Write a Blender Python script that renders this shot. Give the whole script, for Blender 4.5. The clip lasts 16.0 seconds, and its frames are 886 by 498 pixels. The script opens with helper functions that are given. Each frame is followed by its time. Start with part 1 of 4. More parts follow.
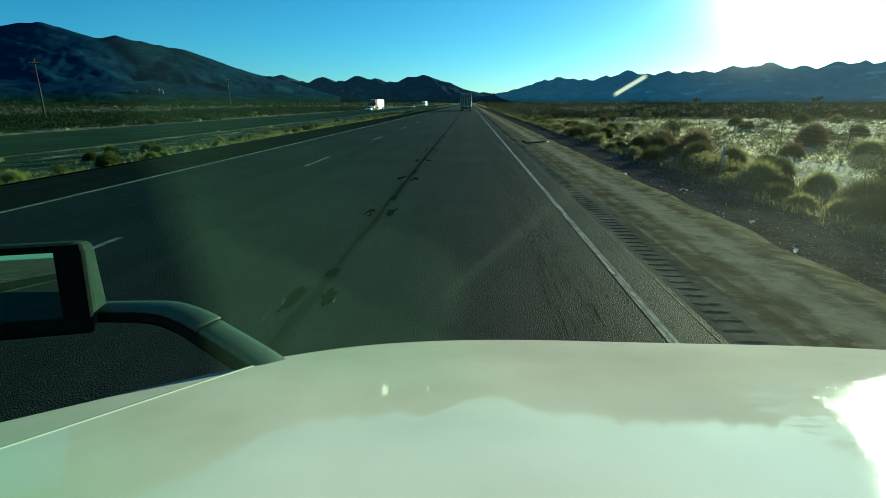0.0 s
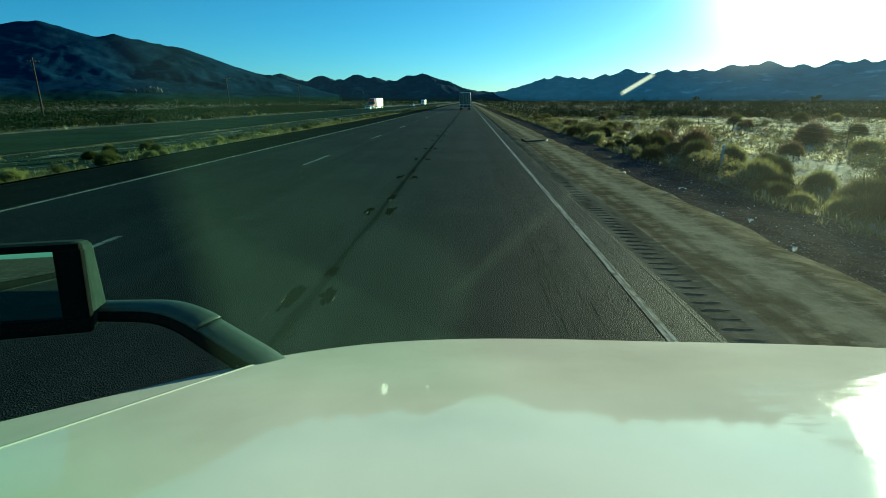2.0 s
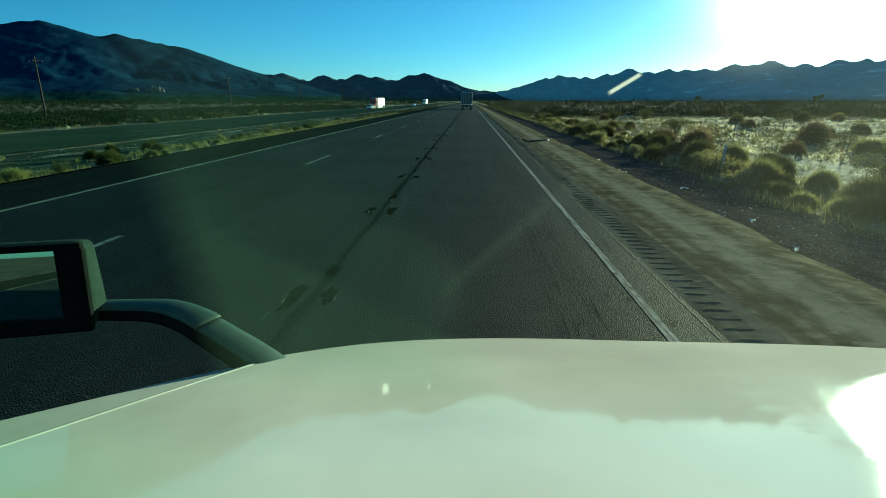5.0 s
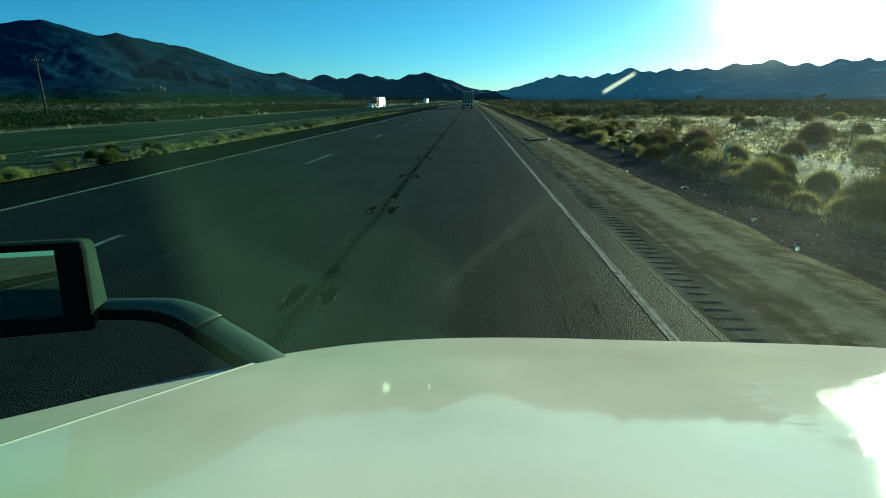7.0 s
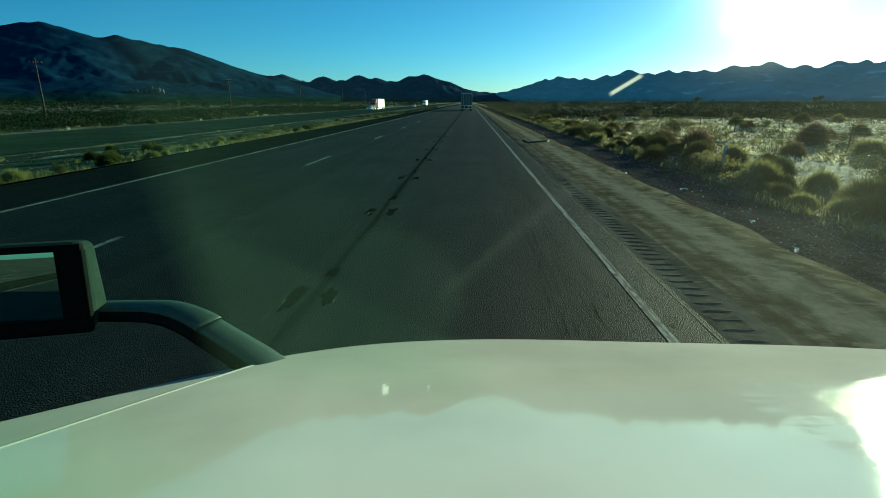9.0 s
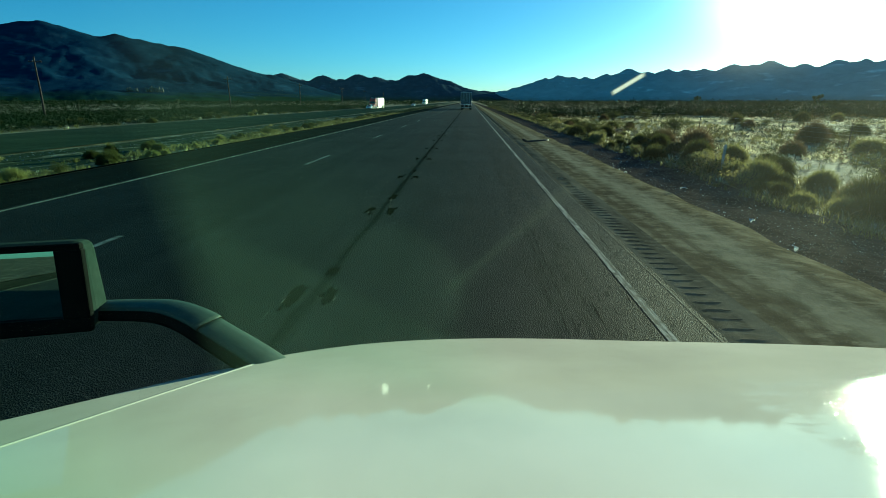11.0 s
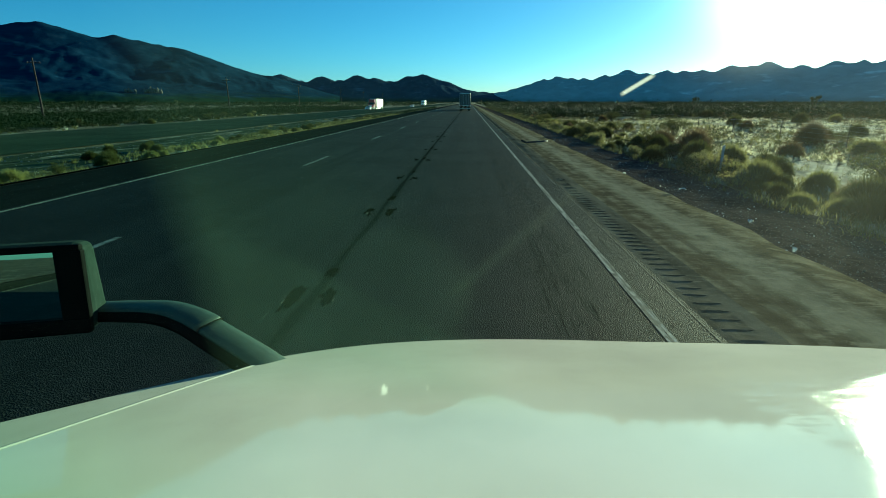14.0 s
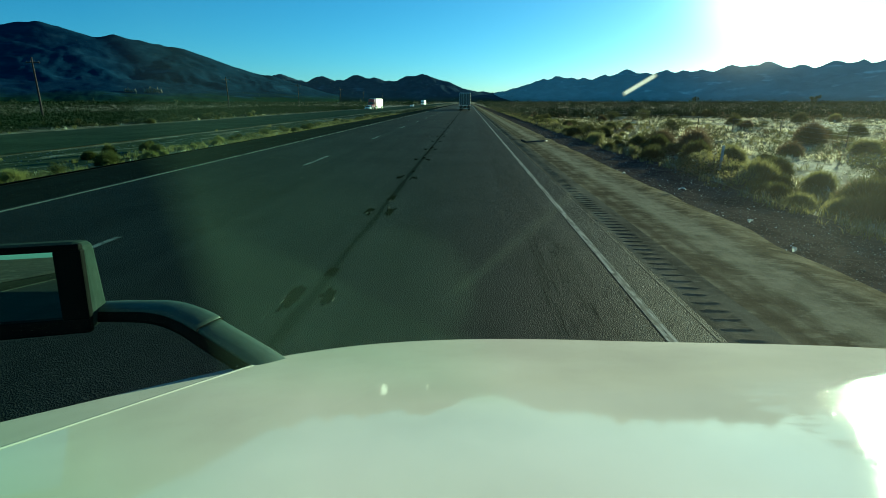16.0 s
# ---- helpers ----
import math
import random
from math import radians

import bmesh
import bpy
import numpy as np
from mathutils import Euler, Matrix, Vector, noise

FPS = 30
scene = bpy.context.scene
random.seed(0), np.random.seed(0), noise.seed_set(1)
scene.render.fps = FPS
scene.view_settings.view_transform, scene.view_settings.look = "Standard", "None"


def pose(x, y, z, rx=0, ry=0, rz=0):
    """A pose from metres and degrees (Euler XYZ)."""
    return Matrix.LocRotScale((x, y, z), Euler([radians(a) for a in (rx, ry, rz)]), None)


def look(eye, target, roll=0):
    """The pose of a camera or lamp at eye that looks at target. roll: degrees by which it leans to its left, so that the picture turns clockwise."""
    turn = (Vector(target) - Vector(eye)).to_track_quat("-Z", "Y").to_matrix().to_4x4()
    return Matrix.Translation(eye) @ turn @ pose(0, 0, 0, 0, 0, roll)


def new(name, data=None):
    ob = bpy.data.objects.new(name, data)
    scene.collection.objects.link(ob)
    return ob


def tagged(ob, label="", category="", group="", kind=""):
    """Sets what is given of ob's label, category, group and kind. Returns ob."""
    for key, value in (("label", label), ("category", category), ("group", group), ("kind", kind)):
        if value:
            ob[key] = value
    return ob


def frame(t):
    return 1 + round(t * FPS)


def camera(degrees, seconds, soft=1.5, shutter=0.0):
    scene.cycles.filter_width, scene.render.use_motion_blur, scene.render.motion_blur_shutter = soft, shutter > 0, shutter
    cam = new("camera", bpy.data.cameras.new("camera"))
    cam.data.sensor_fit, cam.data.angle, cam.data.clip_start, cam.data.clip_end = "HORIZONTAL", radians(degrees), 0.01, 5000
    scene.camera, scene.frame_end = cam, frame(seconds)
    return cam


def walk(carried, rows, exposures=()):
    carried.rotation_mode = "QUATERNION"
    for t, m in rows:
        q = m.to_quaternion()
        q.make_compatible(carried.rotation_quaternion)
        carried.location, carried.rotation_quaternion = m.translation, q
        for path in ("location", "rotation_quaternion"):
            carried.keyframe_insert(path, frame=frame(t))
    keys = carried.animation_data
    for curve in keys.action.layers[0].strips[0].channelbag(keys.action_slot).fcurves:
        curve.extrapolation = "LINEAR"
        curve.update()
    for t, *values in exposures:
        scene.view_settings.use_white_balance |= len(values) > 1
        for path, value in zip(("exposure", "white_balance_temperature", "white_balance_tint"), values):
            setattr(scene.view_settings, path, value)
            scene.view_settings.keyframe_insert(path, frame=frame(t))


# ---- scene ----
# ---- camera: a dash-mounted camera in the cab of a white truck in the right-hand lane, road along +Y ----
cam = camera(82.94, 16.0, soft=0.7)
EYE_Z = 2.04
# seconds, nod of the mount (degrees), swing of the nose (degrees)
SWAY = [(0.0, 0.13, 0.02), (0.5, -0.07, -0.02), (1.0, 0.04, -0.08), (1.5, -0.07, -0.11), (2.0, -0.01, -0.08),
        (2.5, -0.07, -0.08), (3.0, 0.04, -0.11), (3.5, -0.13, -0.08), (4.0, -0.07, -0.02), (6.5, -0.04, 0.18),
        (7.0, -0.13, 0.18), (7.5, -0.07, 0.18), (8.0, -0.04, 0.11), (8.5, 0.49, 0.08), (9.0, 0.07, 0.08),
        (11.5, -0.04, 0.02), (12.0, -0.01, -0.02), (12.5, 0.22, 0.02), (13.0, -0.07, -0.02), (13.5, -0.01, -0.08),
        (14.0, 0.07, -0.08), (14.5, 0.1, -0.08), (15.0, -0.01, -0.08), (15.5, 0.37, -0.11), (16.0, 0.04, -0.11)]
ROWS = [(t, pose(1.45 * radians(swing), 0, EYE_Z, 90 - 16.42 + nod, 0, 2.9 + swing)) for t, nod, swing in SWAY]
walk(cam, ROWS, exposures=[(0.0, 1.06, 6000, -38), (8.5, 1.05, 6000, -38), (9.0, 0.86, 6000, -38), (9.3, 0.95, 6000, -38), (11.3, 1.06, 6000, -38), (16.0, 1.04, 6000, -38)])

# ---- light: a low sun ahead and to the right ----
SUN_AZ, SUN_EL = 36.3, 6.9
world = bpy.data.worlds.new("sky")
scene.world = world
world.use_nodes = True
wn = world.node_tree
sky = wn.nodes.new("ShaderNodeTexSky")
sky.sky_type = "NISHITA"
sky.sun_disc = False
sky.sun_elevation, sky.sun_rotation = radians(SUN_EL), radians(SUN_AZ)
sky.altitude, sky.air_density, sky.dust_density, sky.ozone_density = 900, 0.8, 0.75, 4.8
back = wn.nodes["Background"]
back.inputs["Strength"].default_value = 0.098
wn.links.new(sky.outputs[0], back.inputs[0])
sun = new("sun", bpy.data.lights.new("sun", "SUN"))
sun.data.energy, sun.data.angle, sun.data.color = 5.0, radians(0.5), (1.0, 0.87, 0.68)
sx, sy = math.sin(radians(SUN_AZ)), math.cos(radians(SUN_AZ))
sun.matrix_world = look((sx * 90, sy * 90, 90 * math.tan(radians(SUN_EL))), (0, 0, 0))


# ---- materials ----
class Mat:
    """A small builder of node materials."""

    def __init__(self, name, rough=0.6, metal=0.0, color=(0.5, 0.5, 0.5)):
        self.m = bpy.data.materials.new(name)
        self.m.use_nodes = True
        self.t = self.m.node_tree
        self.b = self.t.nodes["Principled BSDF"]
        self.b.inputs["Roughness"].default_value = rough
        self.b.inputs["Metallic"].default_value = metal
        self.b.inputs["Base Color"].default_value = (*color, 1)
        self.co = self.n("ShaderNodeNewGeometry").outputs["Position"]

    def n(self, kind, **values):
        node = self.t.nodes.new(kind)
        for key, value in values.items():
            node.inputs[key].default_value = value
        return node

    def link(self, a, b):
        self.t.links.new(a, b)

    def local(self):
        self.co = self.n("ShaderNodeTexCoord").outputs["Object"]

    def stretch(self, sx_, sy_, sz_):
        v = self.n("ShaderNodeVectorMath", )
        v.operation = "MULTIPLY"
        v.inputs[1].default_value = (sx_, sy_, sz_)
        self.link(self.co, v.inputs[0])
        return v.outputs[0]

    def noise(self, scale, detail=4, rough=0.55, co=None):
        t = self.n("ShaderNodeTexNoise", Scale=scale, Detail=detail, Roughness=rough)
        self.link(co or self.co, t.inputs["Vector"])
        return t.outputs["Fac"]

    def voronoi(self, scale, co=None, out="Distance"):
        t = self.n("ShaderNodeTexVoronoi", Scale=scale)
        self.link(co or self.co, t.inputs["Vector"])
        return t.outputs[out]

    def ramp(self, fac, stops):
        r = self.n("ShaderNodeValToRGB")
        e = r.color_ramp.elements
        while len(e) < len(stops):
            e.new(0.5)
        for el, (p, col) in zip(e, stops):
            el.position = p
            el.color = (*col, 1) if len(col) == 3 else col
        self.link(fac, r.inputs[0])
        return r.outputs[0]

    def grey(self, fac, lo, hi, a=0.0, b=1.0):
        r = self.n("ShaderNodeMapRange")
        for i, v in enumerate((lo, hi, a, b)):
            r.inputs[i + 1].default_value = v
        self.link(fac, r.inputs[0])
        return r.outputs[0]

    def mix(self, fac, a, b, mode="MIX"):
        x = self.t.nodes.new("ShaderNodeMix")
        x.data_type, x.blend_type = "RGBA", mode
        for sock, v in ((x.inputs[0], fac), (x.inputs[6], a), (x.inputs[7], b)):
            if isinstance(v, (int, float)):
                sock.default_value = v
            elif isinstance(v, tuple):
                sock.default_value = (*v, 1)
            else:
                self.link(v, sock)
        return x.outputs[2]

    def color(self, c):
        self.link(c, self.b.inputs["Base Color"])

    def rough(self, f):
        self.link(f, self.b.inputs["Roughness"])

    def bump(self, fac, strength=0.4, dist=0.01, under=None):
        b = self.n("ShaderNodeBump", Strength=strength, Distance=dist)
        self.link(fac, b.inputs["Height"])
        if under:
            self.link(under, b.inputs["Normal"])
        self.link(b.outputs[0], self.b.inputs["Normal"])
        return b.outputs[0]

    def axis(self, i):
        s = self.n("ShaderNodeSeparateXYZ")
        self.link(self.co, s.inputs[0])
        return s.outputs[i]

    def thin(self, colour, amount):
        """Lets light through, as leaves do."""
        tr = self.n("ShaderNodeBsdfTranslucent")
        self.link(colour, tr.inputs[0])
        mx = self.n("ShaderNodeMixShader", Fac=amount)
        out = self.t.nodes["Material Output"]
        self.link(self.b.outputs[0], mx.inputs[1])
        self.link(tr.outputs[0], mx.inputs[2])
        self.link(mx.outputs[0], out.inputs[0])


def plain(name, color, rough=0.6, metal=0.0, grain=0.15, scale=30.0, coat=0.0):
    m = Mat(name, rough, metal)
    m.local()
    f = m.noise(scale, 5)
    lo, hi = tuple(c * (1 - grain) for c in color), tuple(min(1, c * (1 + grain)) for c in color)
    m.color(m.ramp(f, [(0.3, lo), (0.7, hi)]))
    m.rough(m.grey(m.noise(scale * 0.3), 0.3, 0.7, rough * 0.85, min(1, rough * 1.15)))
    m.b.inputs["Coat Weight"].default_value = coat
    return m.m


def bands_on(m, c, rows):
    """Strips along the road: distance of the middle from the axis, half width, colour, strength."""
    x = m.axis(0)
    for centre, half, col, amount in rows:
        d = m.n("ShaderNodeMath")
        d.operation = "SUBTRACT"
        m.link(x, d.inputs[0])
        d.inputs[1].default_value = centre
        a = m.n("ShaderNodeMath")
        a.operation = "ABSOLUTE"
        m.link(d.outputs[0], a.inputs[0])
        wob = m.n("ShaderNodeMath")
        wob.operation = "MULTIPLY_ADD"
        m.link(m.noise(1.3, 4, 0.7), wob.inputs[0])
        wob.inputs[1].default_value = half * 0.7
        m.link(a.outputs[0], wob.inputs[2])
        k = m.n("ShaderNodeMath")
        k.operation = "MULTIPLY"
        m.link(m.grey(wob.outputs[0], half * 1.0, half * 1.6, amount, 0.0), k.inputs[0])
        m.link(m.grey(m.noise(2.6, 5, 0.7, m.stretch(1, 0.3, 1)), 0.38, 0.58, 0.35, 1.0), k.inputs[1])
        c = m.mix(k.outputs[0], c, col)
    return c


def asphalt(name, dark, light, wear=True):
    m = Mat(name, 0.7)
    m.b.inputs["Diffuse Roughness"].default_value = 1.0
    agg = m.noise(95, 3, 0.7)
    stones = m.voronoi(75)
    chips = m.voronoi(90, out="Color")
    streak = m.noise(1.0, 5, 0.6, m.stretch(1.6, 0.05, 1))
    blotch = m.noise(0.22, 4, 0.6)
    c = m.ramp(streak, [(0.3, dark), (0.72, light)])
    c = m.mix(m.grey(blotch, 0.42, 0.62, 0.0, 0.6), c, tuple(d * 0.7 for d in dark))
    c = m.mix(m.grey(agg, 0.55, 0.8, 0.0, 0.35), c, tuple(v * 2.1 for v in light))
    c = m.mix(m.grey(chips, 0.7, 0.85, 0.0, 0.45), c, tuple(v * 2.4 for v in light))
    if wear:
        # polished wheel paths and the dark sealed joint between the lanes
        c = bands_on(m, c, ((-1.67, 0.115, (0.007, 0.0075, 0.008), 0.28), (1.15, 0.4, (0.014, 0.015, 0.016), 0.5),
                            (-0.75, 0.45, (0.014, 0.015, 0.016), 0.35), (-4.6, 0.4, (0.014, 0.015, 0.016), 0.3),
                            (-6.5, 0.4, (0.014, 0.015, 0.016), 0.3), (-8.3, 0.4, (0.014, 0.015, 0.016), 0.3)))
    m.color(c)
    m.rough(m.grey(agg, 0.3, 0.75, 0.85, 0.6))
    m.b.inputs["Specular IOR Level"].default_value = 0.02 if wear else 0.0
    low = m.bump(m.noise(14, 4), 0.25, 0.012)
    m.bump(stones, 0.9, 0.0105, low)
    return m.m


def ground_mat():
    m = Mat("desert_soil", 0.9)
    m.b.inputs["Specular IOR Level"].default_value = 0.06
    fine = m.noise(22, 6, 0.7)
    mid = m.noise(0.7, 5, 0.6)
    big = m.noise(0.035, 4, 0.6)
    c = m.ramp(mid, [(0.44, (0.13, 0.105, 0.065)), (0.53, (0.24, 0.2, 0.13)), (0.66, (0.56, 0.5, 0.38))])
    c = m.mix(m.grey(m.noise(6, 6, 0.7), 0.48, 0.66, 0.0, 0.7), c, (0.14, 0.12, 0.075))
    c = m.mix(m.grey(fine, 0.4, 0.75, 0.0, 0.5), c, (0.16, 0.14, 0.11))
    c = m.mix(m.grey(big, 0.42, 0.62, 0.0, 0.6), c, (0.13, 0.125, 0.07))
    m.color(c)
    m.bump(m.noise(3.0, 8, 0.65), 0.7, 0.12, m.bump(fine, 0.6, 0.02))
    return m.m


def dirt_mat(name, stops, speck=(0.5, 0.46, 0.4), along=0.06, bands=()):
    m = Mat(name, 0.95)
    m.b.inputs["Specular IOR Level"].default_value = 0.0
    m.b.inputs["Diffuse Roughness"].default_value = 0.12
    streak = m.noise(1.5, 6, 0.65, m.stretch(1.3, along, 1))
    fine = m.noise(60, 5, 0.7)
    patch = m.noise(4.0, 6, 0.7, m.stretch(0.7, 1.5, 1))
    c = m.ramp(streak, stops)
    c = m.mix(m.grey(patch, 0.53, 0.61, 0.0, 0.75), c, tuple(v * 1.15 for v in stops[-1][1]))
    c = bands_on(m, c, bands)
    c = m.mix(m.grey(fine, 0.6, 0.8, 0.0, 0.35), c, speck)
    m.color(c)
    m.bump(m.voronoi(120), 0.4, 0.004, m.bump(m.noise(5, 6, 0.7), 0.4, 0.03))
    return m.m


def rock_mat(name, dark, mid, pale, scrub):
    m = Mat(name, 1.0)
    m.b.inputs["Specular IOR Level"].default_value = 0.0
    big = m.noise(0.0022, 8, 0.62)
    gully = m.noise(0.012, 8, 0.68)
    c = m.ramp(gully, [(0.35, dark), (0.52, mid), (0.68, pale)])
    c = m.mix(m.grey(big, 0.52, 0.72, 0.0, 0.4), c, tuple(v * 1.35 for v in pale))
    z = m.axis(2)
    low = m.n("ShaderNodeMath")
    low.operation = "MULTIPLY_ADD"
    m.link(m.noise(0.008, 5), low.inputs[0])
    low.inputs[1].default_value = -60
    m.link(z, low.inputs[2])
    c = m.mix(m.grey(low.outputs[0], 10, -22, 0.0, 0.85), c, scrub)
    m.color(c)
    scree = m.noise(0.006, 6, 0.6, m.stretch(1.0, 1.0, 3.5))
    m.color(m.mix(m.grey(scree, 0.6, 0.72, 0.0, 0.55), c, tuple(v * 2.2 for v in pale)))
    m.bump(gully, 0.3, 8, m.bump(m.noise(0.05, 6, 0.7), 0.3, 2))
    return m.m


def leaf_mat(name, a, b, through_=0.45, world_scale=0.5, dull=0.5):
    m = Mat(name, 0.65)
    f = m.noise(world_scale, 3)
    c = m.ramp(f, [(0.3, a), (0.7, b)])
    isl = m.n("ShaderNodeNewGeometry").outputs["Random Per Island"]
    c = m.mix(m.grey(isl, 0, 1, 0.0, dull), c, tuple(v * 0.5 for v in a))
    m.color(c)
    m.b.inputs["Specular IOR Level"].default_value = 0.08
    m.thin(c, through_)
    return m.m


def paint_line(name, colour, worn):
    m = Mat(name, 0.8)
    m.b.inputs["Specular IOR Level"].default_value = 0.1
    m.b.inputs["Diffuse Roughness"].default_value = 0.2
    f = m.noise(9, 6, 0.75)
    g = m.noise(70, 4, 0.7)
    c = m.mix(m.grey(f, worn - 0.06, worn + 0.02, 1.0, 0.0), colour, (0.024, 0.026, 0.025))
    c = m.mix(m.grey(m.noise(2.5, 5, 0.7, m.stretch(12, 0.35, 1)), 0.48, 0.55, 0.0, 0.9), c, (0.022, 0.024, 0.023))
    c = m.mix(m.grey(g, 0.5, 0.58, 0.0, 0.85), c, (0.04, 0.04, 0.04))
    m.color(c)
    m.bump(g, 0.5, 0.004)
    return m.m


M_ROAD = asphalt("asphalt", (0.0195, 0.0216, 0.0213), (0.0345, 0.0376, 0.0362))
M_SHOULDER = asphalt("shoulder_asphalt", (0.016, 0.019, 0.0175), (0.029, 0.033, 0.0305), False)
M_SEAL = asphalt("crack_sealer", (0.0148, 0.016, 0.0162), (0.026, 0.028, 0.0275), False)
M_GOUGE = asphalt("gouged_asphalt", (0.0105, 0.0112, 0.0116), (0.018, 0.019, 0.0195), False)
M_TAR = asphalt("tar_patch", (0.003, 0.0033, 0.0036), (0.006, 0.0065, 0.007), False)
M_OPP = asphalt("far_asphalt", (0.058, 0.074, 0.046), (0.085, 0.103, 0.066), False)
M_GROUND = ground_mat()
M_DUST = dirt_mat("dusty_shoulder", [(0.38, (0.1, 0.081, 0.048)), (0.5, (0.16, 0.13, 0.078)), (0.63, (0.26, 0.217, 0.138))], along=1.1, bands=((3.85, 0.3, (0.42, 0.365, 0.24), 0.55), (3.08, 0.1, (0.09, 0.07, 0.042), 0.7), (3.38, 0.06, (0.1, 0.08, 0.05), 0.55)))
M_GRAVEL = dirt_mat("dark_gravel", [(0.4, (0.034, 0.028, 0.027)), (0.6, (0.07, 0.058, 0.053))], (0.3, 0.27, 0.25), 1.0)
M_MEDIAN = dirt_mat("median_gravel", [(0.4, (0.052, 0.06, 0.034)), (0.6, (0.086, 0.095, 0.058))], (0.2, 0.19, 0.15), 0.1)
M_RUMBLE = dirt_mat("rumble_asphalt", [(0.4, (0.085, 0.074, 0.053)), (0.6, (0.17, 0.148, 0.105))], along=0.3)
# distance haze and shade are put into the blue of these two rocks
M_ROCK = rock_mat("shaded_haze_rock", (0.006, 0.022, 0.05), (0.009, 0.03, 0.062), (0.017, 0.042, 0.074), (0.018, 0.042, 0.018))
M_HAZE_HILLS = rock_mat("blue_haze_rock", (0.026, 0.05, 0.078), (0.036, 0.064, 0.095), (0.055, 0.085, 0.115), (0.03, 0.045, 0.025))
# paler rock, with sunlit haze painted into its colour
M_HAZE_RIDGE = rock_mat("pale_haze_rock", (0.44, 0.4, 0.35), (0.5, 0.46, 0.4), (0.57, 0.52, 0.46), (0.3, 0.31, 0.25))
M_PALE_ROCK = plain("weathered_pale_rock", (0.11, 0.12, 0.105), 0.95, 0.0, 0.5, 0.25)
M_WHITE_LINE = paint_line("worn_white_paint", (0.4, 0.393, 0.36), 0.49)
M_FAINT_LINE = paint_line("faded_white_paint", (0.42, 0.42, 0.4), 0.46)
M_YELLOW_LINE = paint_line("worn_yellow_paint", (0.72, 0.66, 0.48), 0.4)
M_JOINT = paint_line("pale_joint", (0.16, 0.155, 0.135), 0.5)
M_LEAF = [leaf_mat("creosote_leaf", (0.06, 0.062, 0.022), (0.125, 0.118, 0.042), 0.45),
          leaf_mat("sage_leaf", (0.17, 0.16, 0.07), (0.3, 0.27, 0.12), 0.55),
          leaf_mat("dry_leaf", (0.26, 0.22, 0.08), (0.46, 0.38, 0.16), 0.55)]
M_TWIG = plain("grey_twig", (0.13, 0.1, 0.075), 0.9)
M_GRASS = leaf_mat("dry_grass", (0.17, 0.155, 0.06), (0.35, 0.3, 0.14), 0.55, 0.6)
M_BROOM = leaf_mat("broom_stems", (0.15, 0.147, 0.05), (0.34, 0.3, 0.125), 0.55, 0.4)
M_RUST = leaf_mat("rusty_stems", (0.12, 0.08, 0.045), (0.24, 0.16, 0.09), 0.4, 0.4)
M_STRAW = leaf_mat("bleached_grass", (0.74, 0.66, 0.46), (0.9, 0.83, 0.62), 0.7, 0.3, 0.2)
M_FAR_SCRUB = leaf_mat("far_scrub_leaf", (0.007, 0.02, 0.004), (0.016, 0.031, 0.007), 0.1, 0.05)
M_STONE = plain("roadside_stone", (0.2, 0.185, 0.16), 0.85, scale=8)
M_BARK = plain("shaggy_bark", (0.12, 0.095, 0.07), 0.95)
M_SPIKE = leaf_mat("joshua_leaf", (0.06, 0.085, 0.04), (0.12, 0.14, 0.07), 0.25)
M_WOOD = plain("weathered_pole_wood", (0.035, 0.028, 0.023), 0.95)
M_FENCE = plain("rusty_post_steel", (0.05, 0.04, 0.034), 0.8, 0.3)
M_RUBBER = plain("black_rubber", (0.018, 0.018, 0.019), 0.75)
M_STEEL = plain("galvanised_steel", (0.45, 0.46, 0.46), 0.4, 0.9)
M_CHROME = plain("chrome", (0.8, 0.8, 0.8), 0.12, 1.0, 0.05)
M_GLASS = plain("dark_vehicle_glass", (0.015, 0.018, 0.02), 0.06, 0.0, 0.1)
M_BLACK = plain("black_plastic", (0.005, 0.005, 0.005), 0.6)
M_TRAILER = plain("white_trailer_panel", (0.78, 0.79, 0.77), 0.45, 0, 0.05, 3)
# grey doors, darkened in colour for the shaded back of the trailer
M_TRAILER_GREY = plain("shaded_trailer_door", (0.07, 0.072, 0.07), 0.5, 0, 0.12, 3)
# dark so that the box reads as shade in the hood mirror
M_DARKBOX = plain("dark_trailer_panel", (0.045, 0.046, 0.048), 0.5, 0, 0.1, 3)
M_REDCAB = plain("red_cab_paint", (0.3, 0.02, 0.02), 0.25, 0, 0.1, 3, 0.6)
M_WHITECAB = plain("white_cab_paint", (0.75, 0.76, 0.74), 0.25, 0, 0.05, 3, 0.6)
M_CARWHITE = plain("white_car_paint", (0.8, 0.8, 0.78), 0.2, 0, 0.03, 3, 0.8)
M_RED = plain("red_lens", (0.35, 0.01, 0.01), 0.25)
M_LAMP = plain("clear_lens", (0.75, 0.75, 0.72), 0.12)
M_LITTER = plain("white_litter", (0.8, 0.8, 0.78), 0.4, 0, 0.08, 12)
M_POST = plain("weathered_white_post", (0.3, 0.31, 0.3), 0.7, 0, 0.15, 12)
M_MIRROR = plain("mirror_glass", (0.5, 0.52, 0.47), 0.01, 1.0, 0.01)
M_ARM = plain("slate_grey_plastic", (0.05, 0.066, 0.062), 0.55)
M_SHELL = plain("dark_grey_housing", (0.02, 0.029, 0.026), 0.85)
M_SHELL.node_tree.nodes["Principled BSDF"].inputs["Specular IOR Level"].default_value = 0.08
M_BEZEL = plain("matt_black_moulding", (0.0025, 0.0025, 0.0025), 0.8)
M_BEZEL.node_tree.nodes["Principled BSDF"].inputs["Specular IOR Level"].default_value = 0.05
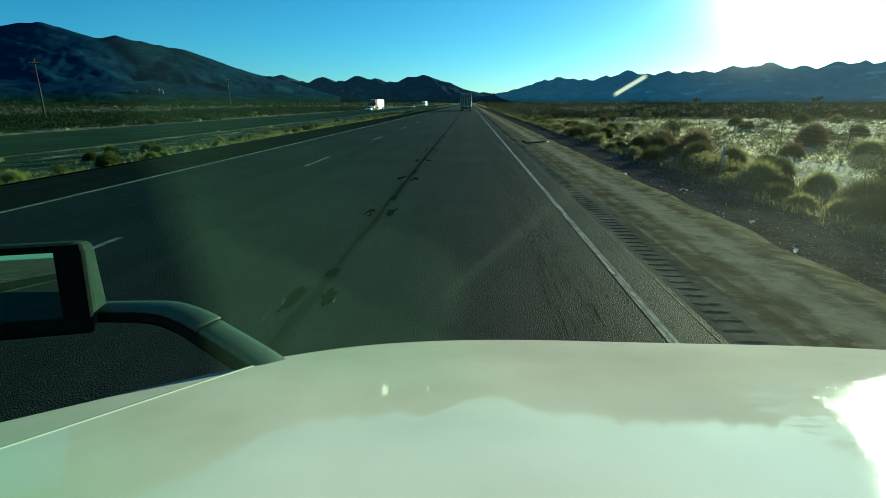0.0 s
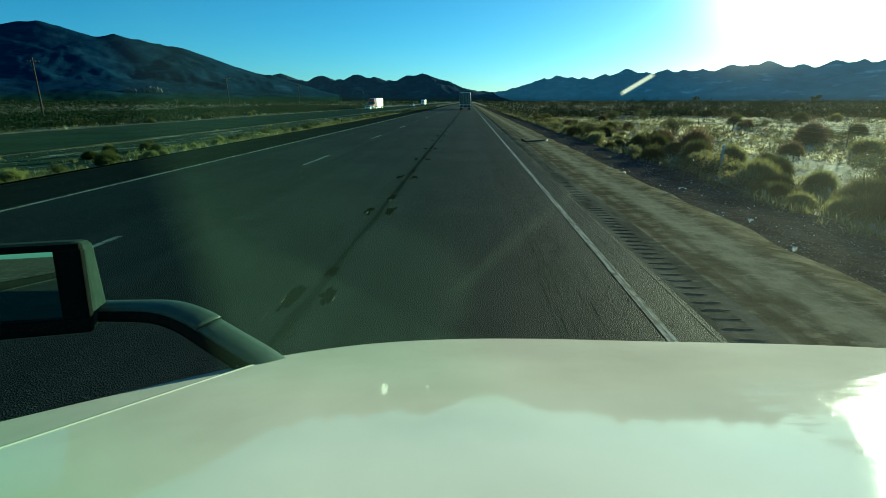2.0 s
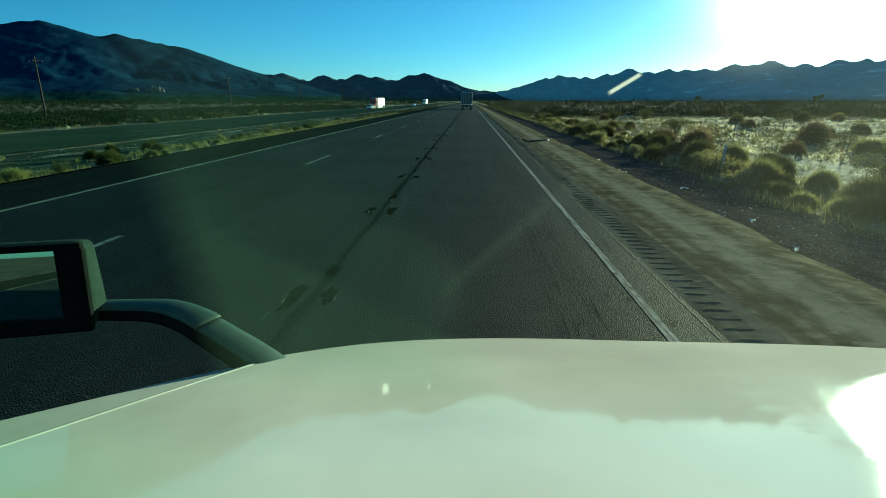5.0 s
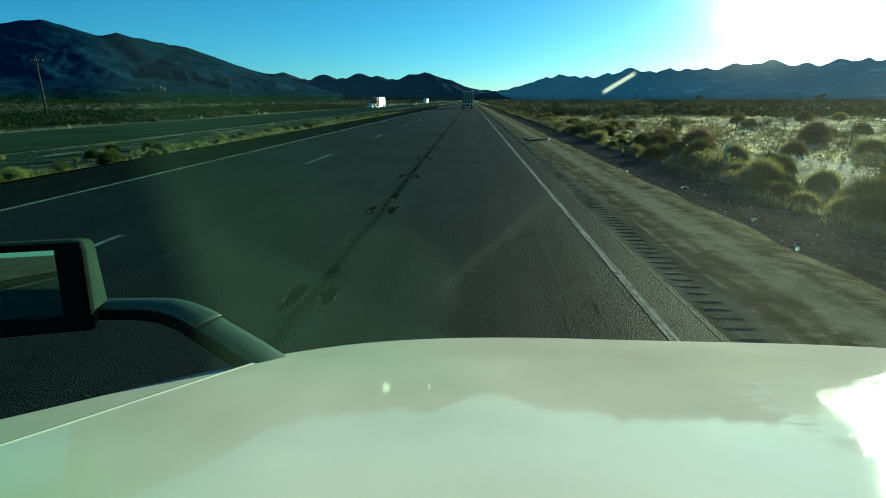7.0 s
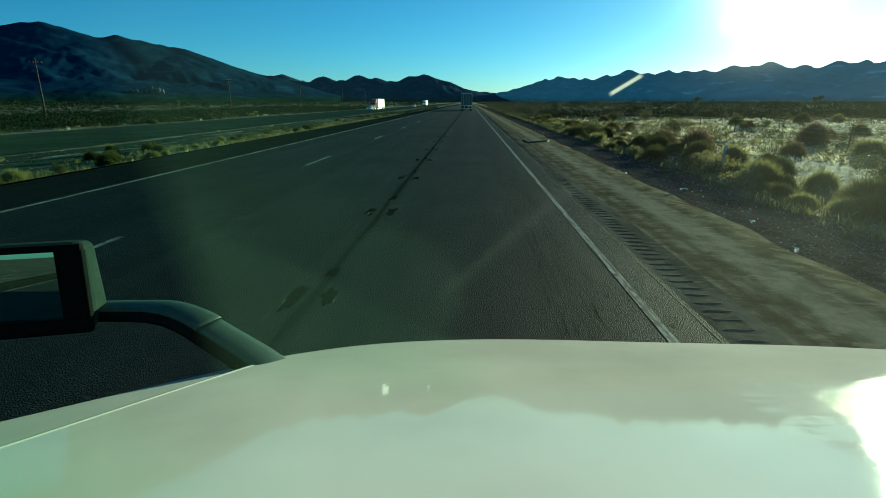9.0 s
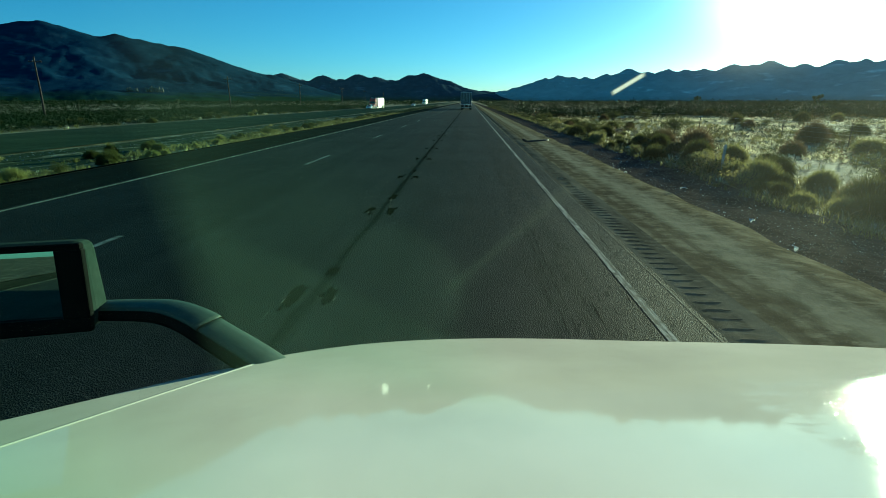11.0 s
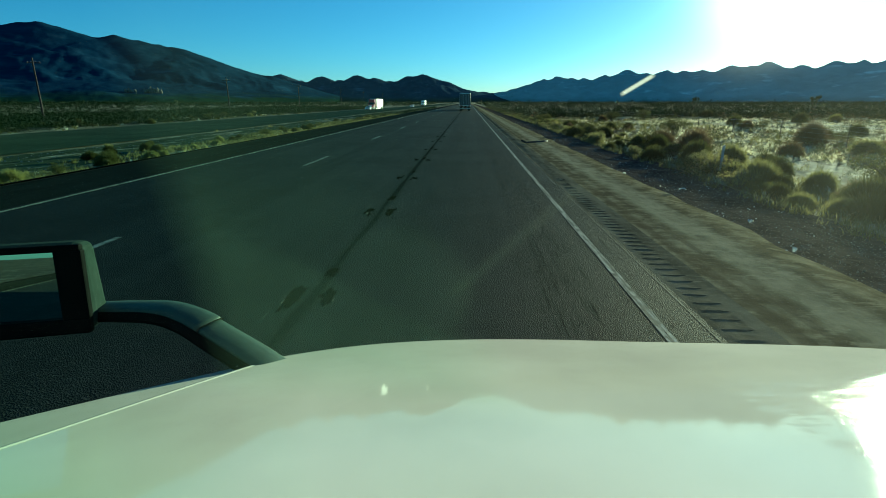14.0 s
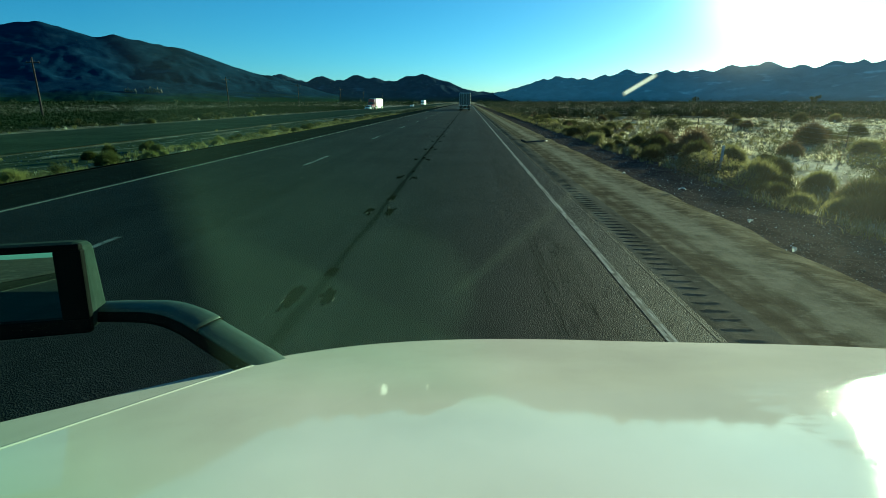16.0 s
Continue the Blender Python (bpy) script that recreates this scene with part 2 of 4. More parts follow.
M_ARM.node_tree.nodes["Principled BSDF"].inputs["Specular IOR Level"].default_value = 0.12
M_INTERIOR = plain("dark_grey_trim", (0.05, 0.05, 0.052), 0.7)


def hood_paint():
    m = Mat("white_hood_paint", 0.2)
    m.local()
    dust = m.noise(2.6, 6, 0.6)
    specks = m.noise(160, 3, 0.7)
    c = m.ramp(dust, [(0.3, (0.455, 0.415, 0.37)), (0.7, (0.545, 0.5, 0.45))])
    c = m.mix(m.grey(specks, 0.68, 0.8, 0.0, 0.35), c, (0.4, 0.38, 0.33))
    m.color(c)
    m.rough(m.grey(dust, 0.3, 0.7, 0.5, 0.65))
    m.link(m.grey(m.axis(0), 0.5, 0.9, 0.7, 0.2), m.b.inputs["Coat Weight"])
    dull = m.n("ShaderNodeMath")
    dull.operation = "ADD"
    m.link(m.grey(m.noise(5, 5, 0.6), 0.3, 0.7, 0.027, 0.048), dull.inputs[0])
    m.link(m.grey(m.axis(0), 0.55, 0.9, 0.0, 0.022), dull.inputs[1])
    m.link(dull.outputs[0], m.b.inputs["Coat Roughness"])
    m.b.inputs["Specular IOR Level"].default_value = 0.0
    scratch = m.grey(m.noise(22, 5, 0.7, m.stretch(0.35, 1.6, 1.0)), 0.5, 0.7, 0.0, 1.0)
    worn = m.n("ShaderNodeMath")
    worn.operation = "MULTIPLY"
    m.link(scratch, worn.inputs[0])
    patch = m.n("ShaderNodeMath")
    patch.operation = "MULTIPLY"
    m.link(m.grey(m.axis(0), 0.6, 0.78, 0.0, 1.0), patch.inputs[0])
    m.link(m.grey(m.axis(1), 1.02, 1.2, 1.0, 0.0), patch.inputs[1])
    m.link(patch.outputs[0], worn.inputs[1])
    peel = m.bump(m.noise(9, 4, 0.6), 0.03, 0.004)
    fine = m.n("ShaderNodeBump", Strength=0.3, Distance=0.004)
    m.link(worn.outputs[0], fine.inputs["Height"])
    m.link(peel, fine.inputs["Normal"])
    m.link(fine.outputs[0], m.b.inputs["Coat Normal"])
    return m.m


M_HOOD = hood_paint()


def film_mat():
    """Clear glass with a thin uneven film of dust, smears and two scratches that catch the sun; painted dashboard
    reflections and glare.
    """
    m = Mat("dust_reflection_glass", 0.1)
    m.local()

    def dot(v, c):
        d = m.n("ShaderNodeVectorMath")
        d.operation = "DOT_PRODUCT"
        d.inputs[1].default_value = v
        m.link(m.co, d.inputs[0])
        return mth("ADD", d.outputs["Value"], c)

    def mth(op, a, b=0.0):
        k = m.n("ShaderNodeMath")
        k.operation = op
        for sock, v in zip(k.inputs, (a, b)):
            if isinstance(v, (int, float)):
                sock.default_value = v
            else:
                m.link(v, sock)
        return k.outputs[0]

    def smear(p, q, half, soft):
        """A straight streak on the glass from p to q, in x and z."""
        dx, dz = q[0] - p[0], q[1] - p[1]
        n = math.hypot(dx, dz)
        ux, uz = dx / n, dz / n
        cx, cz = (p[0] + q[0]) / 2, (p[1] + q[1]) / 2
        along = mth("ABSOLUTE", dot((ux, 0, uz), -ux * cx - uz * cz))
        across = mth("ABSOLUTE", dot((-uz, 0, ux), uz * cx - ux * cz))
        return mth("MULTIPLY", m.grey(along, n * 0.38, n * 0.5, 1, 0), m.grey(across, half, half + soft, 1, 0))

    def below(p, q, soft):
        dx, dz = q[0] - p[0], q[1] - p[1]
        n = math.hypot(dx, dz)
        return m.grey(dot((-dz / n, 0, dx / n), (dz * p[0] - dx * p[1]) / n), -soft, soft, 1, 0)

    def disc(c, r, soft):
        d = m.n("ShaderNodeVectorMath")
        d.operation = "DISTANCE"
        flat = m.n("ShaderNodeCombineXYZ")
        m.link(m.axis(0), flat.inputs[0])
        m.link(m.axis(2), flat.inputs[2])
        m.link(flat.outputs[0], d.inputs[0])
        d.inputs[1].default_value = (c[0], 0, c[1])
        return m.grey(d.outputs["Value"], r - soft, r + soft, 1, 0)

    # wedge and disc of veil painted in the outline of the dashboard's reflection
    dash_reflection = mth("MULTIPLY", below((-0.0761, 1.9873), (0.0013, 1.9413), 0.005), m.grey(dot((0.948, 0, -0.317), 0.741), -0.003, 0.01, 0, 1))
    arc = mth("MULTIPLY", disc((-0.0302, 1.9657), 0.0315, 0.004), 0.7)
    veil = mth("MAXIMUM", dash_reflection, arc)
    # painted sun glare on one side, reflected light on the other
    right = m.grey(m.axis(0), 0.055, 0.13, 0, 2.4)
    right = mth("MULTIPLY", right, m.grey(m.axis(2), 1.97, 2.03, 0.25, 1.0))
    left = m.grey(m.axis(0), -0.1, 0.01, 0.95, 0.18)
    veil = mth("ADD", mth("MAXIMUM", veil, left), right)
    veil_fade = mth("MULTIPLY", m.grey(m.axis(0), -0.12, -0.1, 0.0, 1.0), m.grey(m.axis(2), 2.0, 2.03, 1.0, 0.6))
    veil = mth("MULTIPLY", veil, veil_fade)
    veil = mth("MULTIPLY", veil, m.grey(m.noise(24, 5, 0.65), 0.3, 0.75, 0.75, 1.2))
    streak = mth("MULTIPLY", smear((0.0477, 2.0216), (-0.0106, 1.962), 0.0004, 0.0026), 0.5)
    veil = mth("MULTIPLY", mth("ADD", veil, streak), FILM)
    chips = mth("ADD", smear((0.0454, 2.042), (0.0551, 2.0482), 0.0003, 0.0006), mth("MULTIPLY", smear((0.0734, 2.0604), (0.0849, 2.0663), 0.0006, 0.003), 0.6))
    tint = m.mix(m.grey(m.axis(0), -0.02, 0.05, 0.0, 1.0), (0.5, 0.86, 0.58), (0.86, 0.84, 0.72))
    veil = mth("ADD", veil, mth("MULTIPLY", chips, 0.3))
    t = m.t
    clear = m.n("ShaderNodeBsdfTransparent")
    # green cast of the reflection, put into the clear glass by position
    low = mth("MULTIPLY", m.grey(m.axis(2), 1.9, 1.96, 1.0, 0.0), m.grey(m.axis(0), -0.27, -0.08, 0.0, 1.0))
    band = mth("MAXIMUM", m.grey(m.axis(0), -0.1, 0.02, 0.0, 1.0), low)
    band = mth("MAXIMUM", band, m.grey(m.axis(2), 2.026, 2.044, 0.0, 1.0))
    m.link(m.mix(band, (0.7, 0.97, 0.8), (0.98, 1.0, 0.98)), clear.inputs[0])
    # carries the dust and the painted veil alike
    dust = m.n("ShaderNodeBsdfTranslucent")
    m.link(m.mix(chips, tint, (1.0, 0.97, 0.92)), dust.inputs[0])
    haze = m.n("ShaderNodeBsdfRefraction", Roughness=0.5, IOR=1.3)
    one = m.n("ShaderNodeMixShader", Fac=HAZE)
    two = m.n("ShaderNodeMixShader")
    m.link(clear.outputs[0], one.inputs[1])
    m.link(haze.outputs[0], one.inputs[2])
    m.link(veil, two.inputs[0])
    m.link(one.outputs[0], two.inputs[1])
    m.link(dust.outputs[0], two.inputs[2])
    m.link(two.outputs[0], t.nodes["Material Output"].inputs[0])
    return m.m


FILM, HAZE = 0.015, 0.006
M_FILM = film_mat()


# ---- mesh helpers ----
def thing(name, x=0, y=0, z=0, turn=0, label="", category="", group="", kind=""):
    ob = new(name)
    ob.matrix_basis = pose(x, y, z, 0, 0, turn)
    return tagged(ob, label, category, group, kind)


def as_object(name, bm, mat, smooth=False):
    me = bpy.data.meshes.new(name)
    bm.normal_update()
    bm.to_mesh(me)
    bm.free()
    me.materials.append(mat)
    if smooth:
        me.shade_smooth()
    return new(name, me)


def part(name, bm, mat, parent, label="", smooth=False):
    ob = as_object(name, bm, mat, smooth)
    ob.parent = parent
    return tagged(ob, label)


def raw(name, verts, faces, mat, smooth=False, parent=None):
    me = bpy.data.meshes.new(name)
    me.from_pydata([tuple(v) for v in verts], [], [tuple(f) for f in faces])
    me.materials.append(mat)
    me.update()
    if smooth:
        me.shade_smooth()
    ob = new(name, me)
    ob.parent = parent
    return ob


def box(dx, dy, dz, x=0, y=0, z=0, bevel=0.02, taper=None, bm=None, seg=2):
    """A box centred in x and y, standing on z; taper: scale of its top in x and y and a shift of the top in y."""
    own = bmesh.new()
    r = bmesh.ops.create_cube(own, size=1)
    for v in r["verts"]:
        top = v.co.z > 0
        kx, ky, sh = taper if taper and top else (1, 1, 0)
        v.co = Vector((v.co.x * dx * kx, v.co.y * dy * ky + sh, (v.co.z + 0.5) * dz))
    if bevel:
        bmesh.ops.bevel(own, geom=own.edges[:], offset=bevel, segments=seg, affect="EDGES", profile=0.5)
    for v in own.verts:
        v.co += Vector((x, y, z))
    if bm is None:
        return own
    me = bpy.data.meshes.new("tmp")
    own.to_mesh(me)
    own.free()
    bm.from_mesh(me)
    bpy.data.meshes.remove(me)
    return bm


def rod(radius, length, axis="z", x=0, y=0, z=0, seg=14, bevel=0.0, radius2=None):
    bm = bmesh.new()
    bmesh.ops.create_cone(bm, cap_ends=True, segments=seg, radius1=radius, radius2=radius if radius2 is None else radius2, depth=length)
    if bevel:
        rim = [e for e in bm.edges if abs(e.verts[0].co.z - e.verts[1].co.z) < 1e-6]
        bmesh.ops.bevel(bm, geom=rim, offset=bevel, segments=2, affect="EDGES")
    turn = {"z": Matrix(), "x": Matrix.Rotation(radians(90), 4, "Y"), "y": Matrix.Rotation(radians(-90), 4, "X")}[axis]
    bmesh.ops.transform(bm, matrix=Matrix.Translation((x, y, z)) @ turn, verts=bm.verts[:])
    return bm


def sweep(points, w, h, bevel=0.01, flare=0.0):
    """A beam of rectangular section along points; h is its height; flare widens its first end."""
    bm = bmesh.new()
    rings = []
    pts = [Vector(p) for p in points]
    for i, p in enumerate(pts):
        d = (pts[min(i + 1, len(pts) - 1)] - pts[max(i - 1, 0)]).normalized()
        side = d.cross(Vector((0, 0, 1))).normalized()
        up = side.cross(d).normalized()
        k = 1 + flare * (1 - i / (len(pts) - 1)) ** 2
        rings.append([bm.verts.new(p + side * a * k * w / 2 + up * b * h / 2) for a, b in ((-1, -1), (1, -1), (1, 1), (-1, 1))])
    for a, b in zip(rings, rings[1:]):
        for k in range(4):
            bm.faces.new((a[k], a[(k + 1) % 4], b[(k + 1) % 4], b[k]))
    bm.faces.new(rings[0][::-1])
    bm.faces.new(rings[-1])
    bmesh.ops.recalc_face_normals(bm, faces=bm.faces[:])
    if bevel:
        bmesh.ops.bevel(bm, geom=[e for e in bm.edges], offset=bevel, segments=2, affect="EDGES")
    return bm


def strip(name, xs, ys, z, mat, zfun=None, parent=None):
    """A sheet over the lines xs and ys; zfun(x, y) is added to z."""
    verts = [(x, y, z + (zfun(x, y) if zfun else 0)) for y in ys for x in xs]
    n = len(xs)
    faces = [(j * n + i, j * n + i + 1, (j + 1) * n + i + 1, (j + 1) * n + i) for j in range(len(ys) - 1) for i in range(n - 1)]
    return raw(name, verts, faces, mat, True, parent)


# ---- the lie of the land ----
def lerp(x, table):
    for (a, za), (b, zb) in zip(table, table[1:]):
        if x <= b:
            return za + (zb - za) * max(0.0, (x - a)) / (b - a)
    return table[-1][1]


CROSS = [(-5000, -1.0), (-60, -1.0), (-44, -0.95), (-42, -0.93), (-28, -0.93), (-25, -0.85), (-13.5, -0.36), (-12.0, -0.16),
         (4.1, -0.13), (4.5, -0.17), (6.2, -0.3), (12, -0.4), (5000, -0.45)]


def ground_z(x, y):
    z = lerp(x, CROSS)
    if x > 6 or x < -44 or -26 < x < -14:
        k = min(1.0, min(abs(x - 6), abs(x + 44), abs(x + 26), abs(x + 14)) / 3) if not x > 30 else 1.0
        z += k * (0.22 * noise.noise(Vector((x * 0.13, y * 0.13, 3.1))) + 0.05 * noise.noise(Vector((x * 0.9, y * 0.9, 7.7))))
    return z


def spread(lo, hi, first, growth):
    out, v, step = [lo], lo, first
    while v < hi:
        v = min(hi, v + step)
        step *= growth
        out.append(v)
    return out


gx = sorted({-round(v, 3) for v in spread(44, 4900, 1.5, 1.09)} | {x * 1.0 for x in range(-44, -28, 2)} | {-28, -26.5, -25}
            | {-24 + i * 0.75 for i in range(14)} | {-13.5, -12.0, -8, -4, 0, 4.1, 4.5, 5.2, 6.2} | {round(v, 3) for v in spread(6.8, 4900, 0.55, 1.055)})
gy = sorted({-round(v, 3) for v in spread(8, 900, 4, 1.25)} | {round(v, 3) for v in spread(-7, 4900, 0.8, 1.022)})
ground = strip("ground", gx, gy, 0, M_GROUND, ground_z)
tagged(ground, "pale sandy desert soil with gravel and scrub patches", "ground", kind="structure")


def crown(x, y):
    return -0.012 * abs(x + 3.6) + 0.006


road_y = spread(-60, 4850, 3, 1.03)
road = strip("road", [-12.2 + i * 0.61 for i in range(24)] + [1.9, 2.3], road_y, 0.03, M_ROAD, crown)
tagged(road, "worn dark grey three-lane asphalt carriageway with sealed joints", "road", kind="structure")
# the bed under the carriageway, so that its edge has a thickness
inner = strip("inner_shoulder", [-12.0, -11, -10, -9.3], road_y, 0.0335, M_SHOULDER, crown)
tagged(inner, "dark asphalt shoulder between the yellow line and the median", "road shoulder", kind="structure")
left_pave = strip("shoulder_left", [-12.9, -12.5, -12.1], road_y, -0.14, M_SHOULDER, lambda x, y: 0.12 if x > -12.3 else 0.03 * (x + 12.9))
tagged(left_pave, "dark asphalt edge of the carriageway beside the median", "road shoulder", kind="structure")


def rumble(y0, count, pitch):
    xs = [2.36, 2.41, 2.455, 2.5, 2.56, 2.625, 2.68, 2.74, 2.92]
    verts, faces = [], []
    prof = [(0.0, 0.0), (0.014, -0.009), (0.046, -0.01), (0.066, 0.004), (0.1, 0.003), (0.17, 0.0)]
    rows_ = []
    for i in range(count):
        wob = random.uniform(-0.012, 0.012)
        deep = random.uniform(0.75, 1.15)
        for dy, dz in prof:
            rows_.append((y0 + i * pitch + dy + wob, dz * deep))
    for y, dz in rows_:
        for i, x in enumerate(xs):
            deep = 1.0 if 3 <= i <= 5 else random.uniform(0.35, 0.95) if i in (2, 6) else 0.0
            jx, jy = (random.uniform(-0.02, 0.02), random.uniform(-0.011, 0.011)) if deep else (0, 0)
            verts.append((x + jx, y + jy, crown(x, y) + 0.03 + dz * deep + (random.uniform(-0.0015, 0.0015) if deep else 0)))
    n = len(xs)
    for j in range(len(rows_) - 1):
        for i in range(n - 1):
            a = j * n + i
            faces.append((a, a + 1, a + n + 1, a + n))
    return raw("rumble_strip", verts, faces, M_RUMBLE)


edge = strip("road_edge", [2.3, 2.33, 2.36], road_y, 0.03, M_ROAD, crown)
tagged(edge, "crumbling asphalt edge beside the rumble strip", "road", kind="structure")
tagged(rumble(-12, 1000, 0.225), "milled rumble strip of short grooves in dusty asphalt", "rumble strip", kind="structure")
shoulder = strip("shoulder_right", [2.92, 3.2, 3.6, 4.0, 4.25, 4.5, 4.95], spread(-30, 4850, 0.3, 1.022), 0.03, M_DUST, lambda x, y: crown(x, y) - (0.07 if x > 4.6 else 0) + 0.006 * noise.noise(Vector((x * 3, y * 0.7, 0))))
for v in shoulder.data.vertices:
    # its outer edge is broken and frayed
    if v.co.x > 4.2:
        v.co.x += 0.16 * noise.noise(Vector((0, v.co.y * 0.6, 5.1))) + 0.1 * noise.noise(Vector((v.co.x, v.co.y * 2.3, 9.1)))
tagged(shoulder, "dusty brown paved shoulder with tyre-swept streaks", "road shoulder", kind="structure")
vy = spread(-40, 600, 0.5, 1.02)
verge = strip("verge", [4.2 + i * 0.2 for i in range(18)], vy, 0.045, M_GRAVEL, lambda x, y: ground_z(x, y) + 0.03 * noise.noise(Vector((x * 2, y * 2, 0))) * (x > 4.4) + (-0.07 if x > 7.5 else 0))
tagged(verge, "dark stony verge between shoulder and scrub", "verge", kind="structure")
median = strip("median", [-25.5 + i * 0.55 for i in range(19)], vy, 0.015, M_MEDIAN, lambda x, y: ground_z(x, y) + 0.05 * noise.noise(Vector((x, y, 0))) + (-0.06 if x < -25.3 or x > -15.8 else 0))
tagged(median, "grey gravel median floor between the carriageways", "median", kind="structure")
opp = strip("far_road", [-43, -40, -36, -32, -28, -26], spread(-60, 4850, 5, 1.04), 0.05, M_OPP, lambda x, y: lerp(x, CROSS))
tagged(opp, "sun-bleached opposite carriageway of the highway", "road", kind="structure")


# ---- markings on the road ----
def mark(name, x, width, ys, mat, label):
    ob = strip(name, [x - width / 2, x + width / 2], ys, 0.034, mat, crown)
    return tagged(ob, label, "road marking", kind="structure")


mark("fog_line", 1.86, 0.095, road_y, M_WHITE_LINE, "worn white edge line beside the shoulder")
mark("pavement_joint", 2.3, 0.014, road_y, M_JOINT, "pale joint between lane and shoulder")
mark("median_line", -9.12, 0.1, road_y, M_YELLOW_LINE, "worn yellow edge line along the median")
for i in range(26):
    y0 = 4.3 + i * 12.19
    mark("lane_dash", -5.42, 0.11, [y0 + k * 0.6 for k in range(6)], M_FAINT_LINE, "worn white lane dash")


def scar(x, y, w, l, mat=M_TAR, proud=0.009):
    n = 15
    vs = []
    for k in range(n):
        a = 2 * math.pi * k / n
        q = max(abs(math.cos(a)), abs(math.sin(a)))
        vs.append((x + w / 2 * math.cos(a) / q * random.uniform(0.6, 1.15), y + l / 2 * math.sin(a) / q * random.uniform(0.65, 1.15)))
    verts = [(a, b, 0.03 + crown(a, b)) for a, b in vs] + [(x + (a - x) * 0.8, y + (b - y) * 0.8, 0.03 + proud + crown(a, b) + random.uniform(-0.002, 0.002)) for a, b in vs]
    faces = [(k, (k + 1) % n, n + (k + 1) % n, n + k) for k in range(n)] + [tuple(range(n, 2 * n))]
    ob = raw("tar_patch", verts, faces, mat, parent=road)
    return ob


for i in range(24):
    y = 5.1 + i * 4.4 + random.uniform(-0.3, 0.3)
    for x in (-1.88, -1.46):
        x += random.uniform(-0.03, 0.03)
        scar(x, y, random.uniform(0.12, 0.17), random.uniform(0.4, 0.7), M_TAR, 0.004)
        for _ in range(3 if i < 14 else 1):
            scar(x + random.uniform(-0.09, 0.09), y + random.uniform(-0.4, 0.4), random.uniform(0.04, 0.09), random.uniform(0.1, 0.26), M_TAR, 0.006)
        # pale sliver, a sun glint on the patch's raised edge put into colour
        scar(x + random.uniform(-0.07, 0.07), y + random.uniform(-0.3, 0.3), 0.018, random.uniform(0.06, 0.18), M_JOINT, 0.008)
    scar(-1.67 + random.uniform(-0.05, 0.05), y + random.uniform(0.6, 1.6), random.uniform(0.1, 0.2), random.uniform(0.3, 0.8), M_TAR, 0.006)
    if i % 2:
        scar(-1.67 + random.uniform(-0.07, 0.07), y + 1.0, 0.02, 0.25, M_JOINT, 0.008)


def sealed_joint(x, width):
    """Old crack sealer in a ragged band along the seam between two lanes."""
    verts, faces = [], []
    ys = spread(-20, 320, 0.22, 1.012)
    for y in ys:
        a = width * (0.5 + 0.35 * noise.noise(Vector((0, y * 0.9, 1.5))) + 0.2 * noise.noise(Vector((0, y * 4, 4.5))))
        b = width * (0.5 + 0.35 * noise.noise(Vector((0, y * 0.8, 8.5))) + 0.2 * noise.noise(Vector((0, y * 4, 9.5))))
        sway = 0.03 * noise.noise(Vector((0, y * 0.2, 3)))
        verts += [(x + sway - a, y, 0.0325 + crown(x, y)), (x + sway, y, 0.0345 + crown(x, y)), (x + sway + b, y, 0.0325 + crown(x, y))]
    for k in range(len(ys) - 1):
        faces += [(3 * k, 3 * k + 1, 3 * k + 4, 3 * k + 3), (3 * k + 1, 3 * k + 2, 3 * k + 5, 3 * k + 4)]
    ob = raw("sealed_joint", verts, faces, M_SEAL, True)
    return tagged(ob, "ragged dark band of crack sealer between two lanes", "road seam", kind="structure")


sealed_joint(-1.67, 0.1)
for x0, y0, l in ((1.32, 3.0, 9), (1.02, 3.0, 5.4), (1.36, 12.5, 6), (0.86, 3.1, 3.0), (1.16, 3.0, 4.2), (1.24, 3.4, 5.0), (1.44, 3.2, 4.0), (0.94, 4.2, 4.4), (2.06, 3.0, 7.5), (2.1, 11.0, 6.0)):
    pts = [(x0 + 0.012 * noise.noise(Vector((k * 0.7, x0 * 9, 0.5))) + k * 0.001, y0 + k * l / 28) for k in range(29)]
    verts, faces = [], []
    for k, (x, y) in enumerate(pts):
        w = 0.0085 * max(0.03, noise.noise(Vector((k * 0.83, x0 * 7, 3.3))) + 0.25)
        verts += [(x - w, y, 0.0355 + crown(x, y)), (x + w, y, 0.0355 + crown(x, y))]
    faces = [(2 * k, 2 * k + 1, 2 * k + 3, 2 * k + 2) for k in range(28)]
    raw("groove", verts, faces, M_GOUGE, parent=road)


def scuffs(count, centre, spread_, reach):
    """Torn flecks in the wheel path: short dark gouges and pale scraped bits."""
    for mat, label, share in ((M_GOUGE, "dark gouges scraped into the asphalt", 0.85), (M_JOINT, "pale scraped flecks on the asphalt", 0.15)):
        verts, faces = [], []
        for _ in range(int(count * share)):
            x = random.gauss(centre, spread_)
            y = 3.0 + reach * random.random() ** 1.7
            w, l = random.uniform(0.003, 0.007), random.uniform(0.03, 0.16)
            z = 0.0347 + crown(x, y)
            n = len(verts)
            verts += [(x - w, y - l / 2, z), (x + w, y - l / 3, z), (x + w * 0.7, y + l / 2, z), (x - w * 0.6, y + l / 3, z)]
            faces.append((n, n + 1, n + 2, n + 3))
        tagged(raw("road_scuffs", verts, faces, mat), label, "road wear", kind="stuff")


scuffs(240, 1.15, 0.33, 13)
scuffs(260, -1.67, 0.14, 40)


